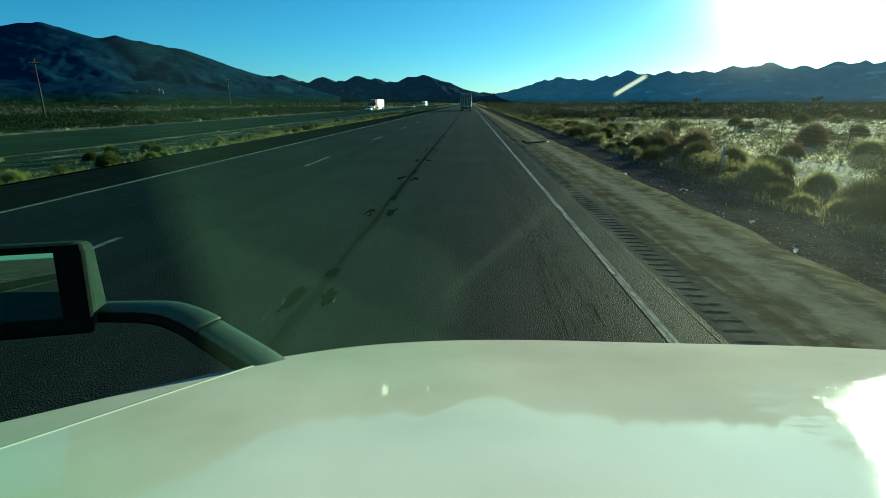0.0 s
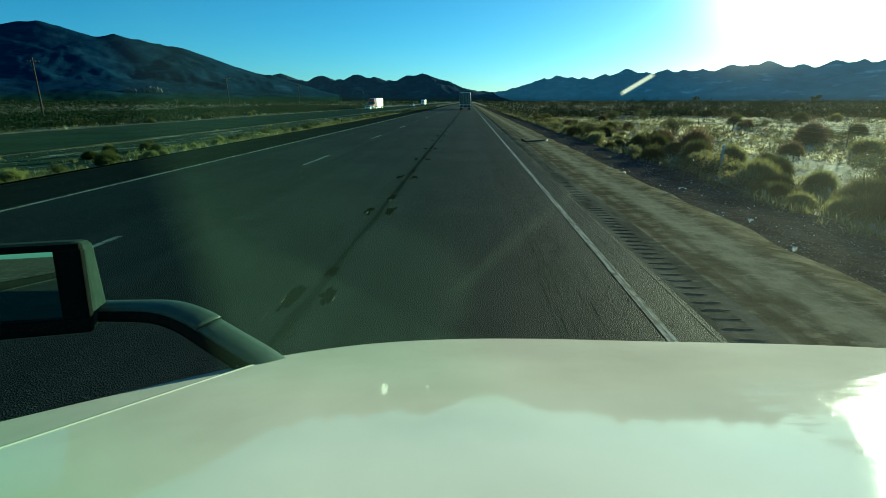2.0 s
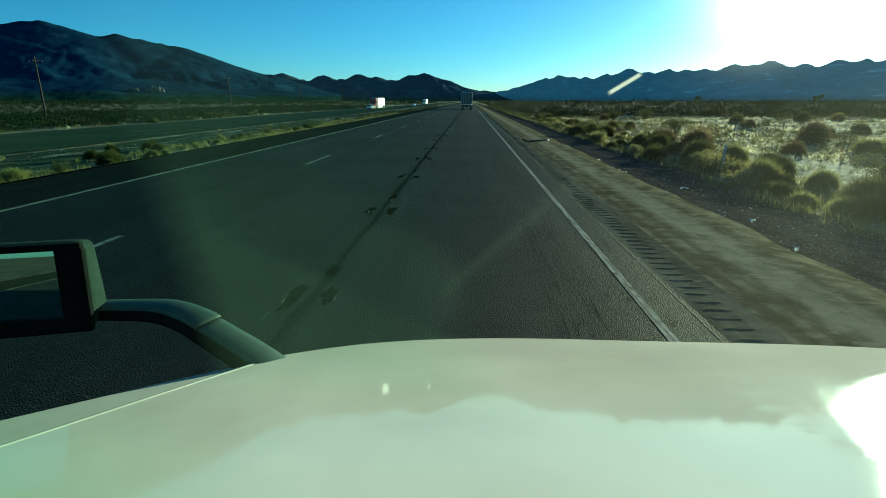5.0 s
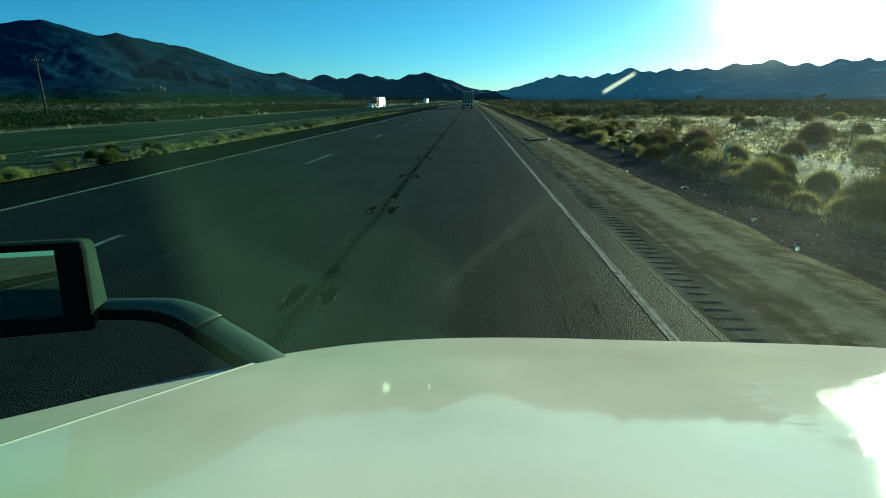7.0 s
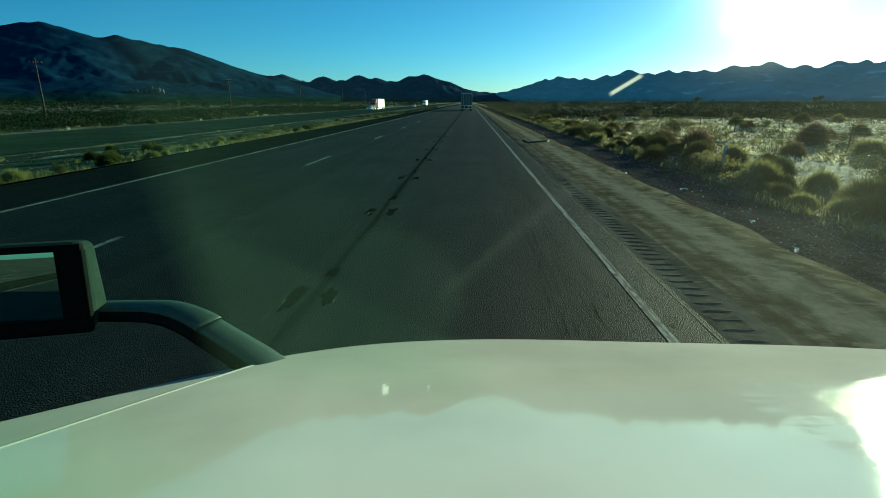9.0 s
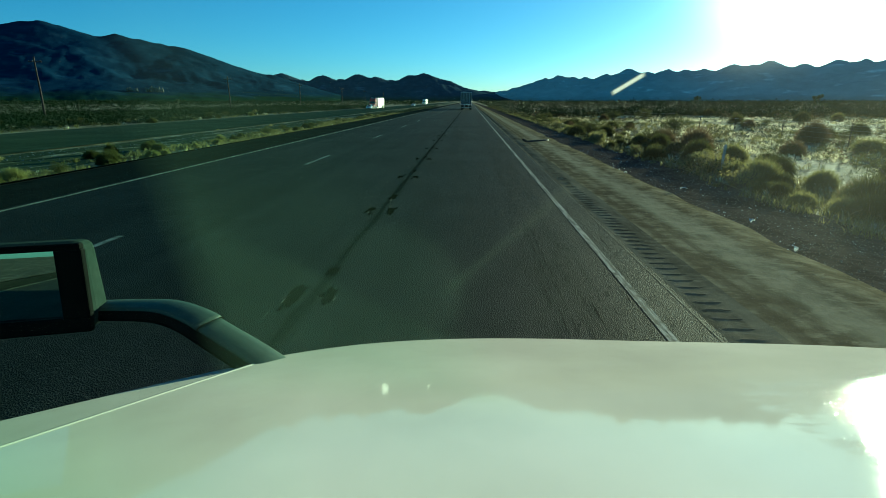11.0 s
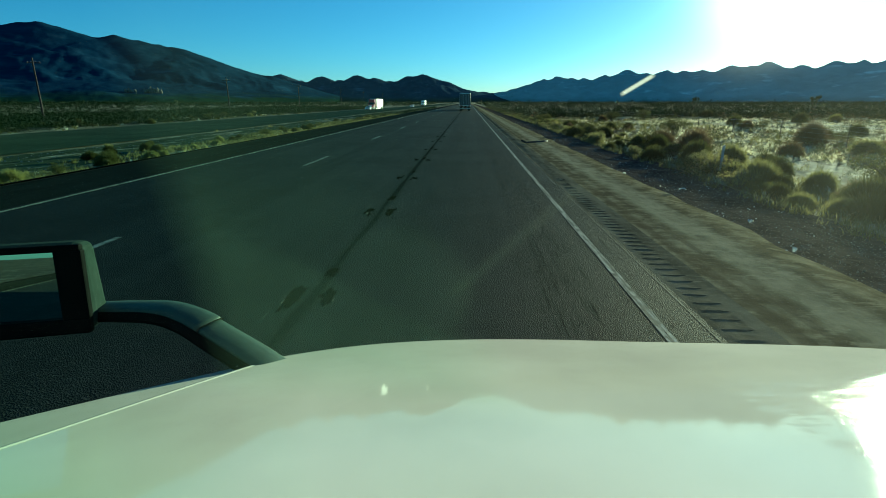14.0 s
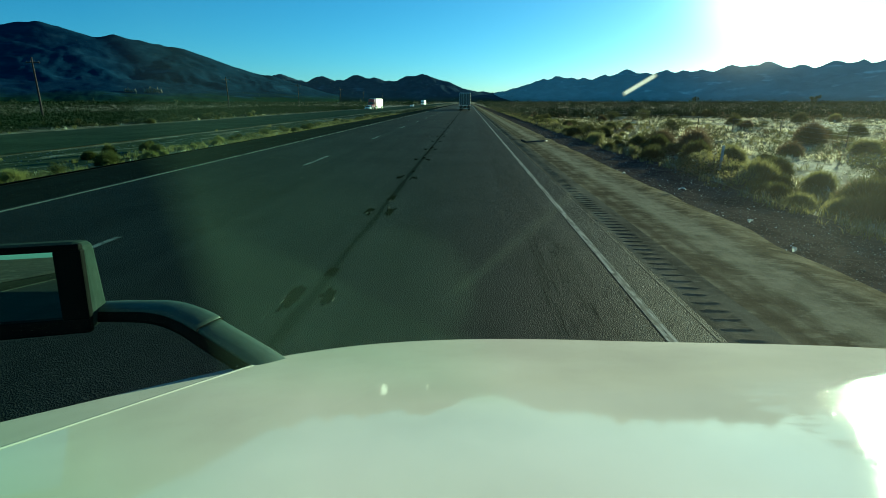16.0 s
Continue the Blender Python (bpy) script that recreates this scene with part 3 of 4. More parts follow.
# ---- mountains ----
def hills(name, peaks, az0, az1, r0, r1, slope, rough_, fan, rock, label, soft=9.0):
    """A range: each peak (azimuth, distance, height, foot slope) is a worn cone, with gullies and a fan of rubble at its foot."""
    tops = [(r * math.sin(radians(a)), r * math.cos(radians(a)), h, s or slope) for a, r, h, s in peaks]
    na, nr = 420, 90
    az = np.radians(np.linspace(az0, az1, na))
    rr = np.linspace(r0, r1, nr)
    verts = []
    for r in rr:
        for a in az:
            x, y = r * math.sin(a), r * math.cos(a)
            big = noise.fractal(Vector((x * 0.004, y * 0.004, 1.3)), 0.9, 2.1, 5)
            mass = 0.0
            for px, py, h, s in tops:
                d = math.hypot(x - px, y - py)
                mass += math.exp((h - s * d * (1.0 + 0.1 * big)) / soft)
            best = max(-60.0, soft * math.log(mass + 1e-30))
            w = min(1.0, max(0.0, best / 120 + 0.2))
            best += rough_ * w * (noise.fractal(Vector((x * 0.011, y * 0.011, 5)), 0.8, 2.2, 4)) * 0.55
            base = -12 + fan * max(0.0, r - r0)
            verts.append((x, y, max(best, base + 4 * big)))
    faces = [(j * na + i, j * na + i + 1, (j + 1) * na + i + 1, (j + 1) * na + i) for j in range(nr - 1) for i in range(na - 1)]
    ob = raw(name, verts, faces, rock, True)
    return tagged(ob, label, "mountain", kind="structure")


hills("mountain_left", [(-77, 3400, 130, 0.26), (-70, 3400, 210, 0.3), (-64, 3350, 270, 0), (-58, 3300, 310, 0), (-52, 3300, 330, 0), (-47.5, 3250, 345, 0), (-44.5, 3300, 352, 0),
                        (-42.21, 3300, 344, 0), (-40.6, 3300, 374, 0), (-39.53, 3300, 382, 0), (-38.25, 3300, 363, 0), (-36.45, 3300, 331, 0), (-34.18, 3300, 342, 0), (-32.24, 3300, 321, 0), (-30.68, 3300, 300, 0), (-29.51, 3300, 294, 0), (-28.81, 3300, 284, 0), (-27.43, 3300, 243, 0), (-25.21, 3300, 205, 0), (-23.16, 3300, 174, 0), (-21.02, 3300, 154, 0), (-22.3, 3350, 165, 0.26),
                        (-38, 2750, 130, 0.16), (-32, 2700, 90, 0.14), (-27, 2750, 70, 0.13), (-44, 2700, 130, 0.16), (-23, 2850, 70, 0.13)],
      -88, -14, 1500, 3900, 0.36, 6, 0.014, M_ROCK, "dark blue-grey desert mountain, haze and shade in its colour", 6.0)
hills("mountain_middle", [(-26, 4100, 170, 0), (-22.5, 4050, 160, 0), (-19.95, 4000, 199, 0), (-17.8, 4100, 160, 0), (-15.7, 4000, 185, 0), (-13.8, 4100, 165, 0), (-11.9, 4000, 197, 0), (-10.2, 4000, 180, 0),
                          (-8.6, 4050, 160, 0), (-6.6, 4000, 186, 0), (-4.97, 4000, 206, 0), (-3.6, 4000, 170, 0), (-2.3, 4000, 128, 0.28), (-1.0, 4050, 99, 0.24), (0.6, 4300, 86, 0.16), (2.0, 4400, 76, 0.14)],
      -30, 8, 3000, 4700, 0.4, 20, 0.006, M_HAZE_HILLS, "row of dark blue desert hills, haze in their colour")
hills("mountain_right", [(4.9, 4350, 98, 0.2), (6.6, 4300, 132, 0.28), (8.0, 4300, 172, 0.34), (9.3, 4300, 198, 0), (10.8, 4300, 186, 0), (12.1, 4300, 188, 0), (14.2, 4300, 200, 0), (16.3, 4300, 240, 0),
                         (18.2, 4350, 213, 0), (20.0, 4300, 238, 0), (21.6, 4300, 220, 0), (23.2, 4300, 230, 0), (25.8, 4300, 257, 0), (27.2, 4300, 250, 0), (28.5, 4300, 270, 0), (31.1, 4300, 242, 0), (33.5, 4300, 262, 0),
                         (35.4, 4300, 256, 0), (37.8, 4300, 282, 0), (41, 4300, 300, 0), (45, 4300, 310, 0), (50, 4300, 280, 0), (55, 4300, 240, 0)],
      1, 75, 3100, 4800, 0.42, 26, 0.004, M_HAZE_RIDGE, "pale mountains under the low sun, haze in their colour")


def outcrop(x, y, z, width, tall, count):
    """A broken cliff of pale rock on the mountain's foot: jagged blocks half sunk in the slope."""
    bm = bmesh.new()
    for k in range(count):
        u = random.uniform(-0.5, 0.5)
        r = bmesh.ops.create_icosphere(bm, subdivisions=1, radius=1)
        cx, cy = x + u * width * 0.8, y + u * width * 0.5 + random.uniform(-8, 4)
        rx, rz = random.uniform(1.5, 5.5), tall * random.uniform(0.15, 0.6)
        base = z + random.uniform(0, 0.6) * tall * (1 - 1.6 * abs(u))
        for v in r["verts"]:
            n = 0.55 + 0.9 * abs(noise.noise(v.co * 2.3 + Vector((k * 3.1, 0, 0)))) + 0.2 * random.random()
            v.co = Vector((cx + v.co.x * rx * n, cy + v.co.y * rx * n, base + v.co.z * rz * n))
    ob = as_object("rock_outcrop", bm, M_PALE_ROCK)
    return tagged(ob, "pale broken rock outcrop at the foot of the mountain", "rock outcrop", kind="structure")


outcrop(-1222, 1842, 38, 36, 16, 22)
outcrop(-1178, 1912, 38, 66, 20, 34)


# ---- the white truck that carries the camera ----
truck = thing("truck", 0, 0, 0, 0, "white truck with a broad dusty hood and a hood-mounted mirror", "truck")
MID = 0.40


def hood_z(f, s):
    # one wing of the hood swells a little, the other falls away
    wing = max(0.0, s * half_width(f) + 0.05)
    fall = max(0.0, -s * half_width(f) - 0.25)
    return EYE_Z - 0.328 - 0.305 * f - 0.012 * wing * (f - 0.9) - 0.038 * fall * fall - 0.004 * s * s + 0.006 * math.sin(3.67 * (f - 0.96)) + 0.05 * wing * wing


def nose_f(s):
    d = abs(s) * 0.9
    return 1.706 - 0.21 * d * d - 0.32 * d ** 8


def half_width(f):
    return 1.222 - 0.357 * (f - 0.72)


bm = bmesh.new()
NS, NT = 48, 36
grid = []
for j in range(NT + 1):
    line = []
    for i in range(NS + 1):
        s = -1 + 2 * i / NS
        f = 0.28 + (nose_f(s) - 0.28) * j / NT
        line.append(bm.verts.new((MID + s * half_width(f), f, hood_z(f, s))))
    grid.append(line)
# the nose rolls over and falls to the grille
for k in range(1, 7):
    a = radians(16.3 + k * 73 / 6)
    line = []
    for i in range(NS + 1):
        s = -1 + 2 * i / NS
        f0 = nose_f(s)
        r = 0.05
        f = f0 + r * (math.sin(a) - math.sin(radians(16.3)))
        z = hood_z(f0, s) - r * (math.cos(radians(16.3)) - math.cos(a))
        line.append(bm.verts.new((MID + s * half_width(f0), f, z)))
    grid.append(line)
grid.append([bm.verts.new((v.co.x, v.co.y + 0.02, 0.72)) for v in grid[-1]])
for a, b in zip(grid, grid[1:]):
    for i in range(NS):
        bm.faces.new((a[i], a[i + 1], b[i + 1], b[i]))
hood = part("hood", bm, M_HOOD, truck, "glossy white hood dulled by road dust", True)


def fender(side):
    bm = bmesh.new()
    lines = []
    for j in range(31):
        s = float(side)
        f = 0.28 + (nose_f(s) - 0.28) * j / 30
        x, z = MID + s * half_width(f), hood_z(f, s)
        flare = (0.44 if side < 0 else 0.16) * min(1.0, max(0.0, (1.44 - f) / 0.74)) * min(1.0, max(0.2, (f - 0.2) / 0.4)) + 0.004
        row = []
        for q in range(9):
            # a raised bead along the shut line, a shallow shelf, then the flank
            u = q / 8
            row.append(bm.verts.new((x + s * (0.002 + flare * u), f, z - 0.006 - 0.15 * flare * u)))
        ex, ez = x + s * (0.002 + flare), z - 0.006 - 0.15 * flare
        for q in range(1, 6):
            a = radians(q * 18)
            row.append(bm.verts.new((ex + s * 0.008 * math.sin(a), f, ez - 0.008 * (1 - math.cos(a)))))
        row.append(bm.verts.new((ex + s * 0.009, f, ez - 0.17)))
        row.append(bm.verts.new((ex + s * 0.004, f, ez - 0.172)))
        row.append(bm.verts.new((ex, f, ez - 0.05)))
        lines.append(row)
    for a, b in zip(lines, lines[1:]):
        for i in range(len(a) - 1):
            bm.faces.new((a[i], a[i + 1], b[i + 1], b[i]) if side > 0 else (a[i], b[i], b[i + 1], a[i + 1]))
    return part("fender", bm, M_HOOD, truck, "white fender shelf beside the hood", True)


fender(-1), fender(1)
for side in (-1, 1):
    pts = []
    for j in range(25):
        f = 0.3 + (nose_f(side) - 0.31) * j / 24
        pts.append((MID + side * (half_width(f) - 0.001), f, hood_z(f, side) - 0.001))
    part("hood_edge", sweep(pts, 0.007, 0.006, 0.0), M_HOOD, truck, "raised bright edge of the hood", True)
# nose, bumper, cab and wheels, seen only from outside
part("grille", box(1.3, 0.06, 0.42, MID, 1.66, 0.55, 0.02), M_BLACK, truck)
part("bumper", box(2.3, 0.22, 0.3, MID, 1.6, 0.36, 0.05), M_CHROME, truck)
part("chassis", box(0.9, 14.2, 0.25, MID, -5.4, 0.6, 0.02), M_BLACK, truck)
part("engine_bay", box(1.3, 1.15, 0.62, MID, 0.85, 0.62, 0.05), M_BEZEL, truck)
for x in (MID - 0.82, MID + 0.82):
    part("headlight", box(0.3, 0.12, 0.2, x, 1.5, 0.72, 0.04), M_LAMP, truck)
part("cowl", box(2.4, 0.16, 0.06, MID, 0.25, 1.46, 0.02), M_BLACK, truck)
part("dashboard", box(2.2, 0.5, 0.18, MID, -0.1, 1.2, 0.05), M_INTERIOR, truck)
part("cab_floor", box(2.3, 1.9, 0.06, MID, -0.75, 0.78, 0.01), M_INTERIOR, truck)
part("roof", box(2.4, 1.84, 0.08, MID, -0.86, 2.62, 0.03), M_WHITECAB, truck)
pane_x = [MID - 1.16 + i * 0.29 for i in range(9)]
bm = bmesh.new()
rows_ = [[bm.verts.new((x, 0.30 - 0.3 * (z - 1.6), z)) for x in pane_x] for z in (1.56, 1.9, 2.25, 2.62)]
for a, b in zip(rows_, rows_[1:]):
    for i in range(len(a) - 1):
        bm.faces.new((a[i], b[i], b[i + 1], a[i + 1]))
windscreen = part("windscreen", bm, M_FILM, truck, "windscreen glass with a dusty film, scratches and painted reflections")
windscreen.visible_shadow = False
bm = bmesh.new()
box(2.4, 0.05, 0.05, MID, 0.325, 1.525, 0.01, bm=bm)
box(2.4, 0.05, 0.05, MID, 0.0, 2.6, 0.01, bm=bm)
part("windscreen_seal", bm, M_BLACK, windscreen)
part("back_wall", box(2.4, 0.07, 1.86, MID, -1.78, 0.78, 0.02), M_WHITECAB, truck)
for side in (-1, 1):
    door = part("door", box(0.07, 1.75, 0.82, MID + side * 1.2, -0.85, 0.78, 0.02), M_WHITECAB, truck)
    part("door_handle", box(0.04, 0.2, 0.05, MID + side * 1.25, -1.4, 1.35, 0.01), M_BLACK, door)
    part("pillar", sweep([(MID + side * 1.2, 0.31, 1.54), (MID + side * 1.18, -0.01, 2.64)], 0.07, 0.08, 0.01), M_WHITECAB, truck)
    part("pillar", box(0.07, 0.12, 1.06, MID + side * 1.19, -1.68, 1.58, 0.01), M_WHITECAB, truck)


def wheel(x, y, r=0.5, w=0.28, parent=None):
    bm = rod(r, w, "x", x, y, r, 28, 0.05)
    tyre = part("wheel", bm, M_RUBBER, parent, "", True)
    part("rim", rod(r * 0.58, w + 0.02, "x", x, y, r, 20, 0.02), M_STEEL, tyre)
    part("hub", rod(r * 0.2, w + 0.08, "x", x, y, r, 12, 0.02), M_STEEL, tyre)
    return tyre


for side in (-1, 1):
    wheel(MID + side * 0.98, 0.95, 0.5, 0.28, truck)
    for y in (-3.1, -10.6, -11.8):
        wheel(MID + side * 0.95, y, 0.5, 0.5, truck)
# unseen; length and dark colour added to darken what the hood mirror reflects
part("cargo_box", box(2.45, 11.0, 2.5, MID, -7.45, 0.95, 0.03), M_DARKBOX, truck, "unseen dark grey cargo box, lengthened to shade the mirrored road")

# the hood mirror on its arm
def spline(points, n):
    """Points on a smooth curve through the given ones."""
    p = [Vector(points[0])] + [Vector(v) for v in points] + [Vector(points[-1])]
    out = []
    for i in range(1, len(p) - 2):
        for k in range(n):
            u = k / n
            out.append(0.5 * (2 * p[i] + (p[i + 1] - p[i - 1]) * u + (2 * p[i - 1] - 5 * p[i] + 4 * p[i + 1] - p[i + 2]) * u * u
                              + (3 * p[i] - p[i - 1] - 3 * p[i + 1] + p[i + 2]) * u ** 3))
    return out + [p[-1]]


def arm_piece(points, section, grow):
    """A moulded arm: a rounded section along a curve, swelling towards its foot."""
    bm = bmesh.new()
    rings = []
    for i, p in enumerate(points):
        d = (points[min(i + 1, len(points) - 1)] - points[max(i - 1, 0)]).normalized()
        side = d.cross(Vector((0, 0, 1))).normalized()
        up = side.cross(d).normalized()
        k = 1 + grow * (1 - i / (len(points) - 1)) ** 2
        rings.append([bm.verts.new(p + side * a * k + up * b * k) for a, b in section])
    n = len(section)
    for a, b in zip(rings, rings[1:]):
        for k in range(n):
            bm.faces.new((a[k], a[(k + 1) % n], b[(k + 1) % n], b[k]))
    bm.faces.new(rings[0][::-1])
    bm.faces.new(rings[-1])
    bmesh.ops.recalc_face_normals(bm, faces=bm.faces[:])
    return bm


ARM = spline([(-0.50, 1.30, 1.195), (-0.62, 1.32, 1.278), (-0.774, 1.372, 1.341), (-0.872, 1.41, 1.372), (-0.983, 1.453, 1.379), (-1.142, 1.506, 1.357), (-1.3, 1.545, 1.335), (-1.357, 1.56, 1.325)], 6)
CAP = [(-0.034, -0.002), (0.056, -0.002), (0.058, 0.02), (0.05, 0.026), (0.03, 0.028), (-0.024, 0.028), (-0.034, 0.022)]
CORE = [(-0.044, -0.014), (0.05, -0.014), (0.054, -0.003), (-0.0335, -0.003), (-0.0355, 0.018), (-0.046, -0.004)]
arm = part("mirror_arm", arm_piece(ARM, CORE, 0.3), M_BEZEL, truck, "black mirror arm with a grey cover")
part("arm_cover", arm_piece(ARM[:15], CAP, 0.3), M_ARM, arm, "slate grey upper cover", True)
part("arm_cover", arm_piece(ARM[14:], CAP, 0.1), M_ARM, arm, "slate grey upper cover", True)
part("arm_joint", arm_piece([ARM[14] + (ARM[13] - ARM[14]) * 0.16, ARM[14]], [(a * 1.012, b * 1.012) for a, b in CAP], 0.12), M_BEZEL, arm)


def tilted(bm, m):
    bmesh.ops.transform(bm, matrix=m, verts=bm.verts[:])
    return bm


FACE = Matrix.Translation((-1.412, 1.40, 1.488)) @ Euler((radians(-7), 0, radians(16))).to_matrix().to_4x4()
shell = part("mirror_shell", tilted(box(0.40, 0.14, 0.29, 0, 0.085, -0.168, 0.03, (0.92, 0.8, 0.0), seg=3), FACE), M_SHELL, truck, "grey mirror housing")
bez = bmesh.new()
for dx, dz, x, z in ((0.40, 0.022, 0, 0.1), (0.40, 0.05, 0, -0.168), (0.08, 0.228, 0.163, -0.123), (0.045, 0.228, -0.178, -0.123)):
    box(dx, 0.03, dz, x, 0, z, 0.006, bm=bez)
part("bezel", tilted(bez, FACE), M_BEZEL, shell)
part("mirror_glass", tilted(box(0.33, 0.006, 0.23, -0.02, 0.012, -0.123, 0.0), FACE @ Euler((radians(-0.5), 0, radians(-1))).to_matrix().to_4x4()), M_MIRROR, shell, "hood mirror glass")


# ---- other traffic ----
def semi(x, y, turn, cab_paint, door_mat, label):
    """A tractor with a box trailer; its front points to -y before it is turned."""
    t = thing("semi_truck", x, y, 0.05 + lerp(x, CROSS) if x < -20 else 0.03 + crown(x, 0), turn, label, "truck", "highway traffic")
    trailer = part("trailer", box(2.6, 14.6, 2.85, 0, 6.5, 1.22, 0.03), M_TRAILER, t, "white box trailer")
    for sd in (-1, 1):
        part("side_rail", box(0.03, 14.5, 0.1, sd * 1.31, 6.5, 1.16, 0.005), M_STEEL, trailer)
        part("skirt", box(0.04, 6.4, 0.75, sd * 1.22, 5.4, 0.42, 0.01), M_TRAILER, trailer)
        part("rear_door", box(1.25, 0.05, 2.66, sd * 0.635, 13.82, 1.3, 0.012), door_mat, trailer)
        for k in (0.35, 0.75):
            part("lock_bar", rod(0.025, 2.6, "z", sd * k, 13.88, 2.62, 8), M_STEEL, trailer)
        part("tail_lamp", box(0.34, 0.04, 0.12, sd * 0.95, 13.84, 1.12, 0.01), M_RED, trailer)
        part("mud_flap", box(0.6, 0.02, 0.65, sd * 0.95, 13.4, 0.3, 0.003), M_BLACK, trailer)
        part("guard_post", box(0.09, 0.09, 0.7, sd * 0.45, 13.72, 0.52, 0.01), M_STEEL, trailer)
        part("fuel_tank", rod(0.33, 1.5, "y", sd * 0.98, -3.4, 0.62, 16, 0.04), M_CHROME, t)
        part("exhaust", rod(0.07, 2.4, "z", sd * 1.0, -2.15, 2.5, 10), M_CHROME, t)
        part("headlamp", box(0.34, 0.1, 0.2, sd * 0.9, -7.3, 0.95, 0.03), M_LAMP, t)
        mir = part("mirror", box(0.16, 0.1, 0.62, sd * 1.42, -5.1, 1.9, 0.03), M_BLACK, t)
        part("mirror_arm", box(0.3, 0.04, 0.04, sd * 1.25, -5.1, 2.2, 0.008), M_BLACK, mir)
        part("side_window", box(0.03, 0.75, 0.62, sd * 1.185, -4.75, 2.05, 0.01), M_GLASS, t)
        wheel(sd * 1.05, -6.55, 0.52, 0.3, t)
        for yy in (-2.0, -0.7, 11.6, 12.9):
            wheel(sd * 0.98, yy, 0.52, 0.56, t)
    part("underride_guard", box(2.3, 0.1, 0.1, 0, 13.74, 0.48, 0.02), M_STEEL, trailer)
    part("header", box(2.5, 0.06, 0.12, 0, 13.84, 3.93, 0.01), M_STEEL, trailer)
    part("chassis", box(0.9, 7.2, 0.28, 0, -3.2, 0.72, 0.02), M_BLACK, t)
    part("sleeper", box(2.36, 2.0, 2.0, 0, -3.25, 1.0, 0.08, (0.97, 0.96, 0)), cab_paint, t)
    part("cab", box(2.36, 1.4, 1.75, 0, -4.75, 1.0, 0.1, (0.93, 0.72, 0.2)), cab_paint, t)
    part("hood", box(2.1, 2.1, 0.85, 0, -6.35, 0.85, 0.14, (0.84, 0.9, 0.1)), cab_paint, t)
    part("roof_fairing", box(2.3, 2.7, 1.05, 0, -3.6, 2.86, 0.12, (0.93, 0.6, 0.45)), cab_paint, t)
    part("windscreen", box(1.95, 0.05, 0.72, 0, -5.36, 2.0, 0.01, (0.94, 1, 0.22)), M_GLASS, t)
    part("grille", box(1.1, 0.06, 0.8, 0, -7.42, 0.8, 0.03), M_CHROME, t)
    part("bumper", box(2.35, 0.25, 0.35, 0, -7.42, 0.35, 0.06), M_BLACK, t)
    return t


lead = semi(-0.85, 110.5, 180, M_WHITECAB, M_TRAILER_GREY, "box trailer truck with grey rear doors darkened for shade on the asphalt carriageway")
lead.location.y = 124 + 13.9
semi(-36.6, 200, 0, M_REDCAB, M_TRAILER, "red tractor with a plain white box trailer on the far carriageway")
semi(-36.6, 420, 0, M_WHITECAB, M_TRAILER, "white tractor with a white box trailer on the far carriageway")
semi(-0.7, 420, 180, M_WHITECAB, M_TRAILER_GREY, "box trailer truck with grey rear doors darkened for shade on the asphalt carriageway")


def car(x, y, turn, paint, label):
    """A sedan, front to -y."""
    t = thing("car", x, y, 0.05 + lerp(x, CROSS), turn, label, "car", "highway traffic")
    prof = [(-2.3, 0.32), (-2.35, 0.6), (-2.2, 0.78), (-1.1, 0.95), (0.0, 1.0), (1.6, 1.02), (2.2, 0.98), (2.33, 0.7), (2.28, 0.34)]
    top = [(-1.15, 0.94), (-0.35, 1.36), (0.3, 1.45), (1.0, 1.42), (1.85, 1.0)]

    def loft(outline, w, inset):
        bm = bmesh.new()
        cut = []
        for sx_, k in ((-1, 0), (1, 0)):
            cut.append([bm.verts.new((sx_ * (w - (inset if z > 1.1 else 0)), yy, z)) for yy, z in outline])
        n = len(outline)
        for i in range(n):
            bm.faces.new((cut[0][i], cut[0][(i + 1) % n], cut[1][(i + 1) % n], cut[1][i]))
        bm.faces.new(cut[0][::-1])
        bm.faces.new(cut[1])
        bmesh.ops.recalc_face_normals(bm, faces=bm.faces[:])
        bmesh.ops.bevel(bm, geom=bm.edges[:], offset=0.05, segments=2, affect="EDGES")
        return bm

    part("body", loft(prof, 0.92, 0), paint, t, "", True)
    part("cabin_glass", loft(top, 0.83, 0.16), M_GLASS, t)
    part("roof", box(1.28, 1.2, 0.06, 0, 0.42, 1.41, 0.025), paint, t)
    for sd in (-1, 1):
        part("pillar", sweep([(sd * 0.78, -1.1, 0.98), (sd * 0.66, -0.3, 1.4)], 0.06, 0.06, 0.01), paint, t)
        part("pillar", sweep([(sd * 0.78, 1.85, 1.0), (sd * 0.66, 1.0, 1.42)], 0.1, 0.06, 0.01), paint, t)
        part("pillar", sweep([(sd * 0.8, 0.4, 1.0), (sd * 0.67, 0.4, 1.42)], 0.06, 0.06, 0.01), paint, t)
        part("headlight", box(0.4, 0.14, 0.15, sd * 0.66, -2.26, 0.62, 0.03), M_LAMP, t)
        part("tail_light", box(0.36, 0.12, 0.14, sd * 0.68, 2.26, 0.78, 0.03), M_RED, t)
        part("mirror", box(0.2, 0.12, 0.13, sd * 1.0, -0.75, 0.98, 0.03), paint, t)
        for yy in (-1.42, 1.4):
            wheel(sd * 0.82, yy, 0.33, 0.22, t)
    part("grille", box(1.0, 0.05, 0.2, 0, -2.34, 0.4, 0.02), M_BLACK, t)
    return t


car(-36.8, 190, 0, M_CARWHITE, "white sedan on the far carriageway")
car(-32.5, 300, 0, M_CARWHITE, "white sedan on the far carriageway")


